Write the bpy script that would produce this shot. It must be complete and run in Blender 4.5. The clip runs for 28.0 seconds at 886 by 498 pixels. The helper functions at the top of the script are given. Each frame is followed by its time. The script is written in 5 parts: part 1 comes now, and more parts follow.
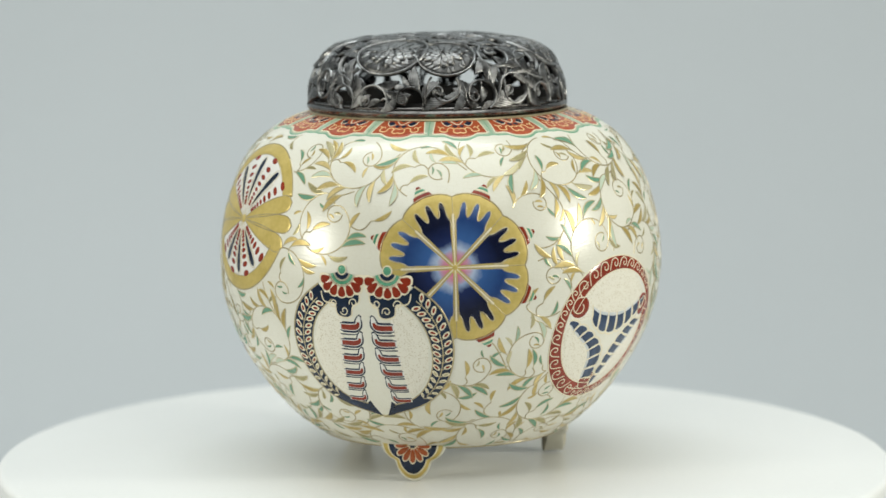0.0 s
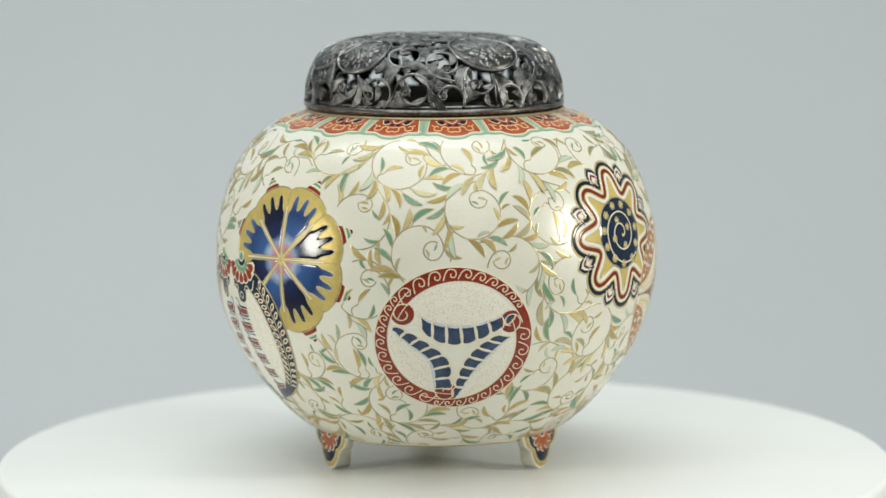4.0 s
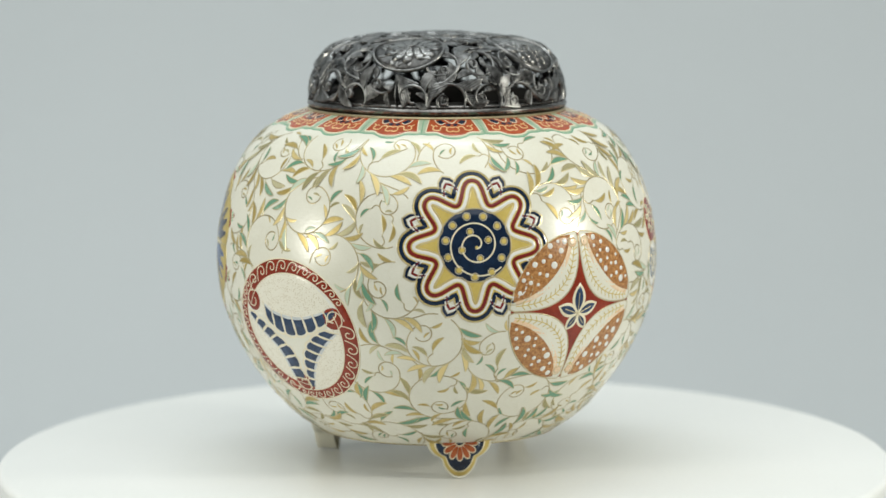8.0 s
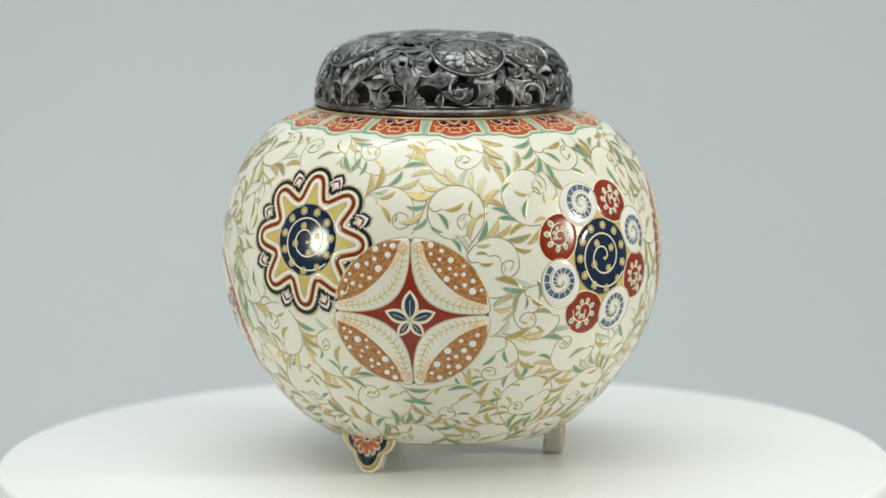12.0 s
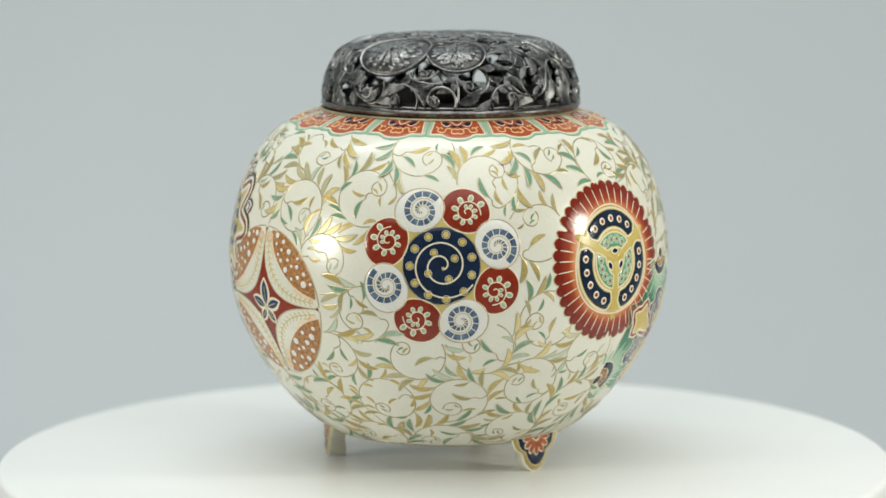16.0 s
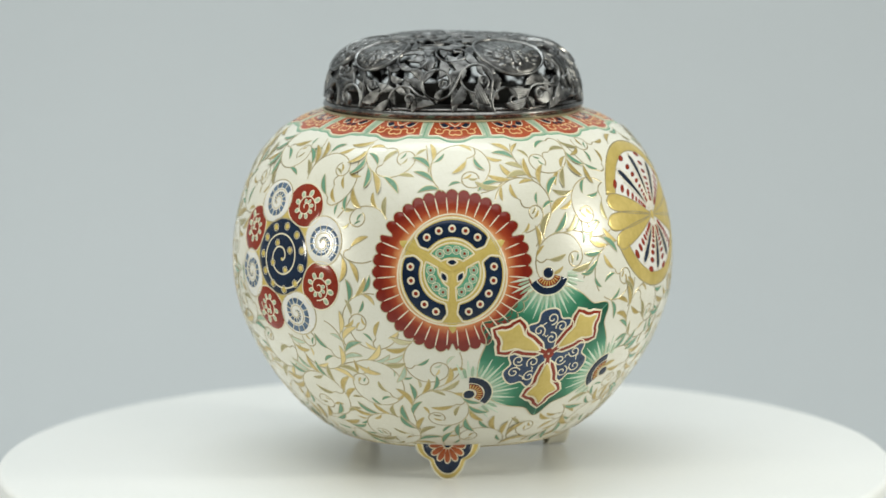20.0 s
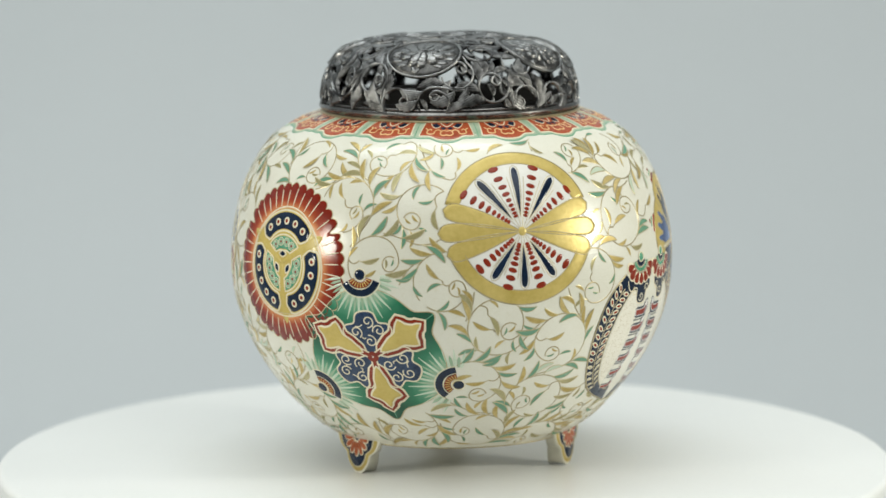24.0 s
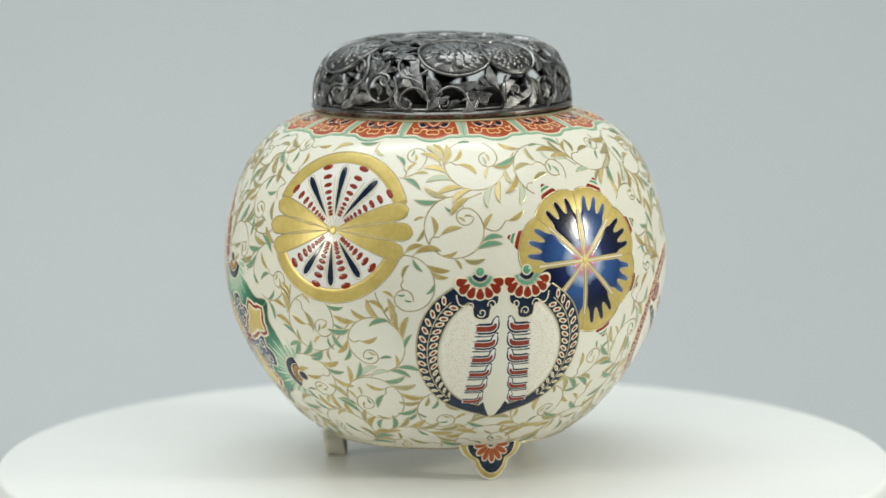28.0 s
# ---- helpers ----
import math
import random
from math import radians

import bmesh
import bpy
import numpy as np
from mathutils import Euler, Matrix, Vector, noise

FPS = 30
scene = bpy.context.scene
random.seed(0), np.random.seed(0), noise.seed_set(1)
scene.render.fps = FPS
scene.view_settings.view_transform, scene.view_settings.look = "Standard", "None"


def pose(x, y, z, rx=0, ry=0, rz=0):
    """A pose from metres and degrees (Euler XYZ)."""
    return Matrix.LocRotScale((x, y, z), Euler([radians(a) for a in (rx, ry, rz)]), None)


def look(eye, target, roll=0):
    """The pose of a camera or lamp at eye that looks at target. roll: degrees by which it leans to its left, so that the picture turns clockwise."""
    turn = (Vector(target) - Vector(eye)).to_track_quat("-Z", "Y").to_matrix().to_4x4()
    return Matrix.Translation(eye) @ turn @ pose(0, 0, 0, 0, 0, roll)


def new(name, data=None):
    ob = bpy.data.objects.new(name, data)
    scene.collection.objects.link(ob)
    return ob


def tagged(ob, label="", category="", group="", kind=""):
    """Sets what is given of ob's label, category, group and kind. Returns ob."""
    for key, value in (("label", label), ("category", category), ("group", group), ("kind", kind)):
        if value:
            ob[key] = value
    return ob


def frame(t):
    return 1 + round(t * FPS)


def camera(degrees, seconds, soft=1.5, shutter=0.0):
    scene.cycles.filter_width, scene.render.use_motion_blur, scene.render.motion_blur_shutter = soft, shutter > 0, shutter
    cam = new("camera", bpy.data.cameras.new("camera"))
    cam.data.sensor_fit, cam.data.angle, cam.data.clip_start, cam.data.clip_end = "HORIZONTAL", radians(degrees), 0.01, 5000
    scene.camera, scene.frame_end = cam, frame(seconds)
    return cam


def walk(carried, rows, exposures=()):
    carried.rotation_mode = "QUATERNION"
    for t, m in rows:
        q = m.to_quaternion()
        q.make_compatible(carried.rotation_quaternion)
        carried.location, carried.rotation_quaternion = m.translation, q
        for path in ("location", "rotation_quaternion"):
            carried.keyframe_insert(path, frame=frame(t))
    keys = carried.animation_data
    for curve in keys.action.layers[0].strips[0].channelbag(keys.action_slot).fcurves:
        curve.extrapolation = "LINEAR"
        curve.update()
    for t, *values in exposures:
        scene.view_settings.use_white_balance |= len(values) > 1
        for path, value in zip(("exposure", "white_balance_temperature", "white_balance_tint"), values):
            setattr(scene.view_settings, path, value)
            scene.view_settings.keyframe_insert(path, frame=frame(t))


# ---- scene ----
cam = camera(15.7, 28.0, soft=1.55)
walk(cam, [(0.0, look((0, -1.0, 0.2047), (-0.00041, 0, 0.0659), -0.24)), (28.0, look((0, -1.0, 0.2047), (-0.00041, 0, 0.0659), -0.24))])
cam.data.dof.use_dof = True
cam.data.dof.focus_distance = 0.955
cam.data.dof.aperture_fstop = 9.5

# ---- light ----
world = bpy.data.worlds.new("studio_air")
world.use_nodes = True
world.node_tree.nodes["Background"].inputs[0].default_value = (0.93, 0.97, 1.0, 1)
world.node_tree.nodes["Background"].inputs[1].default_value = 0.13
scene.world = world


def softbox(name, eye, target, wide, high, watts, colour=(1, 1, 1), shape="RECTANGLE"):
    data = bpy.data.lights.new(name, "AREA")
    data.shape, data.size, data.size_y, data.energy, data.color = shape, wide, high, watts, colour
    lamp = new(name, data)
    lamp.matrix_world = look(eye, target)
    return lamp


softbox("softbox_overhead", (0.0, -0.66, 1.36), (0, -0.02, 0.05), 1.9, 1.5, 16.6, (0.965, 1.0, 0.975))
softbox("softbox_side", (0.95, -0.28, 0.30), (0, 0, 0.07), 0.14, 0.14, 5.3, (1.0, 0.985, 0.87), "ELLIPSE")
softbox("softbox_side", (-0.90, -0.42, 0.23), (0, 0, 0.07), 0.19, 0.19, 3.5, (1.0, 0.985, 0.87), "ELLIPSE")
# unseen fill lamp, added only to brighten the paper backdrop
softbox("backdrop_fill", (-0.35, 0.35, 1.9), (-0.3, 1.3, 0.85), 1.8, 0.4, 22.0, (0.88, 0.97, 1.0))
scene.view_settings.exposure = 0.08


# ---- materials ----
def shader(name, colour, rough=0.3, metal=0.0, coat=0.0, gloss=0.36):
    mat = bpy.data.materials.new(name)
    mat.use_nodes = True
    b = mat.node_tree.nodes["Principled BSDF"]
    b.inputs["Base Color"].default_value = (*colour, 1)
    b.inputs["Roughness"].default_value = rough
    b.inputs["Metallic"].default_value = metal
    b.inputs["Specular IOR Level"].default_value = gloss
    b.inputs["Coat Weight"].default_value = coat
    b.inputs["Coat Roughness"].default_value = 0.06
    return mat


def node(mat, kind, **values):
    n = mat.node_tree.nodes.new(kind)
    for key, value in values.items():
        n.inputs[key].default_value = value
    return n


def link(mat, a, out, b, into):
    mat.node_tree.links.new(a.outputs[out], b.inputs[into])


def bsdf(mat):
    return mat.node_tree.nodes["Principled BSDF"]


def ramp(mat, stops):
    n = mat.node_tree.nodes.new("ShaderNodeValToRGB")
    e = n.color_ramp.elements
    while len(e) < len(stops):
        e.new(0.5)
    for el, (p, c) in zip(e, stops):
        el.position, el.color = p, (*c, 1)
    return n


def coords(mat, scale=(1, 1, 1)):
    """Object coordinates, stretched."""
    t, m = node(mat, "ShaderNodeTexCoord"), node(mat, "ShaderNodeMapping")
    m.inputs["Scale"].default_value = scale
    link(mat, t, "Object", m, "Vector")
    return m


def add_bump(mat, tex, out, height, strength=1.0):
    b = node(mat, "ShaderNodeBump")
    b.inputs["Distance"].default_value = height
    b.inputs["Strength"].default_value = strength
    link(mat, tex, out, b, "Height")
    link(mat, b, "Normal", bsdf(mat), "Normal")


def mottled(name, dark, light, scale, rough=0.3, metal=0.0, coat=0.0, bump=0.0, fine=6.0, vary=0.0):
    """Two-scale mottling between two colours, with a fine relief and a shade of its own for each object."""
    mat = shader(name, light, rough, metal, coat)
    at = coords(mat)
    a = node(mat, "ShaderNodeTexNoise", Scale=scale, Detail=3.0)
    b = node(mat, "ShaderNodeTexNoise", Scale=scale * fine, Detail=2.0)
    mix = node(mat, "ShaderNodeMath")
    mix.operation = "MULTIPLY_ADD"
    mix.inputs[1].default_value = 0.65
    half = node(mat, "ShaderNodeMath")
    half.operation = "MULTIPLY"
    half.inputs[1].default_value = 0.35
    for n in (a, b):
        link(mat, at, 0, n, "Vector")
    link(mat, b, 0, half, 0)
    link(mat, a, 0, mix, 0)
    link(mat, half, 0, mix, 2)
    last = mix
    if vary:
        info = node(mat, "ShaderNodeObjectInfo")
        more = node(mat, "ShaderNodeMath")
        more.operation = "MULTIPLY_ADD"
        more.inputs[1].default_value = vary
        link(mat, info, "Random", more, 0)
        less = node(mat, "ShaderNodeMath")
        less.operation = "SUBTRACT"
        less.inputs[1].default_value = vary / 2
        link(mat, mix, 0, less, 0)
        link(mat, less, 0, more, 2)
        last = more
    r = ramp(mat, [(0.3, dark), (0.7, light)])
    link(mat, last, 0, r, 0)
    link(mat, r, 0, bsdf(mat), "Base Color")
    if bump:
        add_bump(mat, b, 0, bump)
    return mat


def radial(name, stops, rough=0.15, radius=0.0221, coat=0.0):
    """Enamel that shades from colour to colour with the distance from its medallion's centre."""
    mat = shader(name, stops[-1][1], rough, 0, coat)
    at = coords(mat, (1 / radius, 1 / radius, 0))
    size = node(mat, "ShaderNodeVectorMath")
    size.operation = "LENGTH"
    wob = node(mat, "ShaderNodeTexNoise", Scale=9.0, Detail=2.0)
    more = node(mat, "ShaderNodeMath")
    more.operation = "MULTIPLY_ADD"
    more.inputs[1].default_value = 0.09
    less = node(mat, "ShaderNodeMath")
    less.operation = "SUBTRACT"
    less.inputs[1].default_value = 0.045
    link(mat, at, 0, size, 0)
    link(mat, at, 0, wob, "Vector")
    link(mat, wob, 0, more, 0)
    link(mat, size, "Value", less, 0)
    link(mat, less, 0, more, 2)
    r = ramp(mat, stops)
    link(mat, more, 0, r, 0)
    link(mat, r, 0, bsdf(mat), "Base Color")
    return mat


def stippled(name, ground, dots, scale=1600.0, size=0.32):
    """Pale ground strewn with tiny flecks."""
    mat = shader(name, ground, 0.2)
    at = coords(mat, (0.8, 1.9, 1))
    v = node(mat, "ShaderNodeTexVoronoi", Scale=scale)
    v.inputs["Randomness"].default_value = 0.75
    r = ramp(mat, [(size - 0.1, dots), (size + 0.08, ground)])
    link(mat, at, 0, v, "Vector")
    link(mat, v, "Distance", r, 0)
    link(mat, r, 0, bsdf(mat), "Base Color")
    add_bump(mat, v, "Distance", 0.00005, 0.5)
    return mat


def glaze():
    """Ivory crackled glaze: faint stains, a fine web of crackle."""
    mat = shader("ivory_glaze", (0.79, 0.75, 0.62), 0.26)
    at = coords(mat)
    stain = node(mat, "ShaderNodeTexNoise", Scale=38.0, Detail=4.0)
    web = node(mat, "ShaderNodeTexVoronoi", Scale=620.0)
    web.feature = "DISTANCE_TO_EDGE"
    base = ramp(mat, [(0.3, (0.688, 0.666, 0.56)), (0.7, (0.742, 0.722, 0.624))])
    bsdf(mat).inputs["Specular IOR Level"].default_value = 0.7
    line = ramp(mat, [(0.0, (0.955, 0.945, 0.91)), (0.04, (1, 1, 1))])
    mul = node(mat, "ShaderNodeMix")
    mul.data_type, mul.blend_type = "RGBA", "MULTIPLY"
    mul.inputs[0].default_value = 1.0
    for n in (stain, web):
        link(mat, at, 0, n, "Vector")
    link(mat, stain, 0, base, 0)
    link(mat, web, "Distance", line, 0)
    mat.node_tree.links.new(base.outputs[0], mul.inputs[6])
    mat.node_tree.links.new(line.outputs[0], mul.inputs[7])
    mat.node_tree.links.new(mul.outputs[2], bsdf(mat).inputs["Base Color"])
    flat = coords(mat, (0.55, 0.55, 1.7))
    pit = node(mat, "ShaderNodeTexNoise", Scale=1000.0, Detail=2.0)
    link(mat, flat, 0, pit, "Vector")
    add_bump(mat, pit, 0, 0.00006, 0.6)
    return mat


def silver():
    """Oxidised silver: bright on rubbed places, dark in the hollows of its chasing."""
    mat = shader("oxidised_silver", (0.2, 0.2, 0.2), 0.34, 1.0)
    at = coords(mat)
    a = node(mat, "ShaderNodeTexNoise", Scale=160.0, Detail=4.0)
    b = node(mat, "ShaderNodeTexNoise", Scale=1500.0, Detail=2.0)
    r = ramp(mat, [(0.36, (0.035, 0.034, 0.033)), (0.72, (0.41, 0.408, 0.40))])
    q = ramp(mat, [(0.3, (0.27, 0.27, 0.27)), (0.75, (0.46, 0.46, 0.46))])
    for n in (a, b):
        link(mat, at, 0, n, "Vector")
    link(mat, a, 0, r, 0)
    link(mat, a, 0, q, 0)
    link(mat, r, 0, bsdf(mat), "Base Color")
    link(mat, q, 0, bsdf(mat), "Roughness")
    add_bump(mat, b, 0, 0.0001, 0.6)
    return mat


IVORY = glaze()
WHITE = mottled("white_enamel", (0.68, 0.665, 0.615), (0.77, 0.755, 0.71), 120, 0.16)
CREAM = mottled("cream_enamel", (0.70, 0.62, 0.43), (0.80, 0.73, 0.55), 150, 0.25)
GOLD = mottled("matt_gold", (0.46, 0.345, 0.085), (0.64, 0.50, 0.17), 110, 0.34, metal=0.2, bump=0.00004)
YELLOW = mottled("yellow_enamel", (0.50, 0.37, 0.09), (0.62, 0.48, 0.15), 160, 0.25)
GILT = mottled("gilt_line", (0.36, 0.29, 0.15), (0.60, 0.52, 0.34), 260, 0.36, metal=0.5)
LINE = mottled("brown_gilt_line", (0.30, 0.25, 0.14), (0.50, 0.42, 0.26), 200, 0.32, metal=0.5)
MAROON = mottled("maroon_enamel", (0.13, 0.012, 0.010), (0.22, 0.022, 0.018), 140, 0.2)
RED = mottled("iron_red", (0.17, 0.016, 0.006), (0.29, 0.034, 0.012), 140, 0.2)
NAVY = mottled("navy_enamel", (0.003, 0.008, 0.020), (0.011, 0.026, 0.062), 120, 0.12)
GREEN = mottled("green_enamel", (0.05, 0.22, 0.12), (0.16, 0.42, 0.27), 160, 0.16)
PALE_GREEN = mottled("pale_green_enamel", (0.22, 0.36, 0.23), (0.40, 0.50, 0.35), 160, 0.34)
SAGE = mottled("sage_enamel", (0.10, 0.27, 0.16), (0.22, 0.40, 0.26), 200, 0.3)
COLLAR_RED = mottled("orange_red_enamel", (0.28, 0.045, 0.014), (0.44, 0.095, 0.034), 220, 0.24)
LEAF_LINE = mottled("pale_gilt_line", (0.40, 0.34, 0.19), (0.62, 0.54, 0.34), 200, 0.32, metal=0.5)
LEAF_GOLD = mottled("gold_leaf_enamel", (0.42, 0.31, 0.095), (0.70, 0.56, 0.26), 260, 0.36, metal=0.3, vary=0.6)
LEAF_GREEN = mottled("green_leaf_enamel", (0.14, 0.29, 0.19), (0.50, 0.58, 0.45), 260, 0.22, vary=0.8)
LEAF_OLIVE = mottled("olive_leaf_enamel", (0.37, 0.33, 0.16), (0.58, 0.53, 0.33), 260, 0.27, metal=0.3, vary=0.5)
SILVER = silver()
SILVER_RELIEF = mottled("rubbed_silver", (0.10, 0.098, 0.095), (0.36, 0.355, 0.345), 330, 0.30, metal=1.0, bump=0.00005, fine=4)
SILVER_GROUND = mottled("blackened_silver", (0.03, 0.03, 0.03), (0.16, 0.157, 0.152), 400, 0.42, metal=1.0, fine=5)
CORAL = mottled("coral_enamel", (0.25, 0.050, 0.012), (0.40, 0.105, 0.030), 300, 0.22)
SILVER_RIM = mottled("worn_silver", (0.07, 0.068, 0.065), (0.32, 0.31, 0.30), 90, 0.26, metal=1.0, fine=9)
COLLAR_GREEN = mottled("dull_green_enamel", (0.24, 0.335, 0.225), (0.42, 0.48, 0.35), 190, 0.34)
SCROLL_GOLD = mottled("orange_gold_line", (0.62, 0.36, 0.13), (0.80, 0.56, 0.28), 260, 0.3, metal=0.2)
# near-black that puts the shade of the hollow body into its inside colour
DARK = shader("cavity_shade", (0.03, 0.028, 0.025), 0.7)
TABLE = mottled("white_plastic", (0.755, 0.755, 0.73), (0.79, 0.79, 0.765), 14, 0.3, bump=0.00002, fine=40)
PAPER = mottled("grey_paper", (0.50, 0.52, 0.525), (0.53, 0.55, 0.555), 3, 0.85, fine=60)
WALL = mottled("studio_wall", (0.48, 0.48, 0.475), (0.54, 0.54, 0.535), 3, 0.9)


# ---- helpers for shapes ----
class Build:
    """Gathers vertices and faces for one mesh."""

    def __init__(self):
        self.verts, self.faces, self.mats = [], [], []

    def grid(self, p, closed_u=False, closed_v=False, mat=0, mats=None):
        """p: rows x columns x 3."""
        n, m = p.shape[:2]
        k = len(self.verts)
        self.verts += p.reshape(-1, 3).tolist()
        for i in range(n if closed_u else n - 1):
            for j in range(m if closed_v else m - 1):
                a, b = i * m + j, i * m + (j + 1) % m
                c, d = ((i + 1) % n) * m + (j + 1) % m, ((i + 1) % n) * m + j
                self.faces.append((k + a, k + b, k + c, k + d))
                self.mats.append(mats[j] if mats else mat)

    def fan(self, ring, tip, mat=0):
        """Closes a ring of points round a middle point."""
        k = len(self.verts)
        self.verts += ring.tolist() + [list(tip)]
        n = len(ring)
        for i in range(n):
            self.faces.append((k + i, k + (i + 1) % n, k + n))
            self.mats.append(mat)

    def done(self, name, materials, smooth=True):
        me = bpy.data.meshes.new(name)
        me.from_pydata(self.verts, [], self.faces)
        for m in materials:
            me.materials.append(m)
        me.polygons.foreach_set("material_index", self.mats)
        me.polygons.foreach_set("use_smooth", [smooth] * len(self.faces))
        me.update()
        return me


def part(name, build, material, parent, label=""):
    """Links what was gathered as ONE mesh object under a thing or a part."""
    mats = material if isinstance(material, (list, tuple)) else [material]
    me = build if isinstance(build, bpy.types.Mesh) else build.done(name, mats)
    ob = new(name, me)
    ob.parent = parent
    if label:
        ob["label"] = label
    return ob


class Surface:
    """A surface of revolution that every ray from the point (0, 0, middle) meets once."""

    def __init__(self, middle, rs, zs):
        self.middle = middle
        t = np.r_[0, np.cumsum(np.hypot(np.diff(rs), np.diff(zs)))]
        fine = np.linspace(0, t[-1], 600)
        self.r, self.z = spline(t, np.array(rs), fine), spline(t, np.array(zs), fine)
        e = np.arctan2(self.z - middle, self.r)
        order = np.argsort(e)
        self.e, self.rho = e[order], np.hypot(self.r, self.z - middle)[order]

    def snap(self, p, h=0.0):
        """Points pushed along their rays onto the surface, h above it."""
        q = p - np.array([0, 0, self.middle])
        flat = np.hypot(q[..., 0], q[..., 1])
        e = np.arctan2(q[..., 2], flat)
        rho = np.interp(e, self.e, self.rho) + h
        k = rho / np.maximum(np.linalg.norm(q, axis=-1), 1e-9)
        return q * k[..., None] + np.array([0, 0, self.middle])

    def at(self, theta, e, h=0.0):
        """The point at an angle round the axis and an elevation, both in degrees."""
        theta, e = np.radians(theta), np.radians(e)
        p = np.stack([np.cos(e) * np.cos(theta), np.cos(e) * np.sin(theta), np.sin(e) + 0 * theta], -1)
        return self.snap(p + np.array([0, 0, self.middle]), h)

    def elevation(self, z, top=True):
        """The elevation, in degrees, at which the outer surface has the height z."""
        zz = self.middle + self.rho * np.sin(self.e)
        return math.degrees(self.e[np.argmin(np.abs(zz - z))])

    def frame_at(self, p):
        """Axes on the surface at p: to the right as seen from outside, up, outwards."""
        d = 1e-4
        right = np.array([-p[1], p[0], 0.0])
        right /= max(np.linalg.norm(right), 1e-9)
        up = np.cross(p - np.array([0, 0, self.middle]), right)
        up /= np.linalg.norm(up)
        a, b = self.snap(p - up * d), self.snap(p + up * d)
        up = (b - a) / np.linalg.norm(b - a)
        return right, up, np.cross(right, up)


def spline(xs, ys, at):
    """Natural cubic spline through (xs, ys)."""
    n, h = len(xs), np.diff(xs)
    k, d = np.eye(n), np.zeros(n)
    for i in range(1, n - 1):
        k[i, i - 1:i + 2] = h[i - 1], 2 * (h[i - 1] + h[i]), h[i]
        d[i] = 6 * ((ys[i + 1] - ys[i]) / h[i] - (ys[i] - ys[i - 1]) / h[i - 1])
    m = np.linalg.solve(k, d)
    j = np.clip(np.searchsorted(xs, at) - 1, 0, n - 2)
    g, a, b = h[j], xs[j + 1] - at, at - xs[j]
    return m[j] * a**3 / 6 / g + m[j + 1] * b**3 / 6 / g + (ys[j] / g - m[j] * g / 6) * a + (ys[j + 1] / g - m[j + 1] * g / 6) * b


class Patch:
    """Flat designs laid on a surface round one point. Lengths in the design are in units of size."""

    def __init__(self, surface, theta, e, size, turn=0.0, tall=1.0):
        self.surface, self.size, self.tall = surface, size, tall
        self.centre = surface.at(np.array(theta * 1.0), np.array(e * 1.0))
        right, up, out = surface.frame_at(self.centre)
        c, s = math.cos(math.radians(turn)), math.sin(math.radians(turn))
        self.u, self.v, self.n = right * c + up * s, up * c - right * s, out
        self.matrix = Matrix((
            (*[float(x) for x in (self.u[0], self.v[0], self.n[0], self.centre[0])],),
            (*[float(x) for x in (self.u[1], self.v[1], self.n[1], self.centre[1])],),
            (*[float(x) for x in (self.u[2], self.v[2], self.n[2], self.centre[2])],), (0, 0, 0, 1)))
        self.basis = np.stack([self.u, self.v, self.n])

    def lay(self, uv, h=0.0):
        """Design points in the patch's own axes, in metres."""
        uv = np.asarray(uv, float) * self.size * np.array([1.0, self.tall])
        rho = np.linalg.norm(uv, axis=-1)
        far = np.linalg.norm(self.centre - np.array([0, 0, self.surface.middle]))
        a = np.minimum(rho / far, 1.2)
        k = np.where(rho > 1e-9, np.tan(a) / np.maximum(a, 1e-9), 1.0)
        p = self.centre + (uv[..., 0] * k)[..., None] * self.u + (uv[..., 1] * k)[..., None] * self.v
        return (self.surface.snap(p, h) - self.centre) @ self.basis.T

    def world(self, uv, h=0.0):
        return self.lay(uv, h) @ self.basis + self.centre


def dense(path, step, closed=False):
    """The same path with points no further apart than step."""
    p = np.asarray(path, float)
    q = np.r_[p, p[:1]] if closed else p
    out = []
    for a, b in zip(q[:-1], q[1:]):
        n = max(1, int(np.ceil(np.linalg.norm(b - a) / step)))
        out += [a + (b - a) * i / n for i in range(n)]
    return np.array(out if closed else out + [q[-1]])


def blob(build, patch, outline, h, middle=None, rings=4, dome=0.0, edge=0.012, low=-0.00003, mat=0):
    """A raised plate inside a closed outline (all of it seen from its middle), with a soft edge."""
    c = np.asarray(outline, float).mean(0) if middle is None else np.asarray(middle, float)
    o = dense(outline, 0.0016 / patch.size, True)
    rings = max(rings, int(np.ceil(np.linalg.norm(o - c, axis=1).max() * patch.size / 0.0024)))
    n = len(o)
    reach = np.maximum(np.linalg.norm(o - c, axis=1), 1e-6)
    inner = c + (o - c) * np.maximum(1 - edge / reach, 0.4)[:, None]
    rows = [patch.lay(o, low), patch.lay(c + (inner - c) * 1.0, h)]
    for i in range(1, rings):
        f = 1 - i / rings
        rows.append(patch.lay(c + (inner - c) * f, h + dome * (1 - f * f)))
    p = np.stack(rows)
    build.grid(p, closed_v=True, mat=mat)
    build.fan(p[-1], patch.lay(c, h + dome), mat=mat)


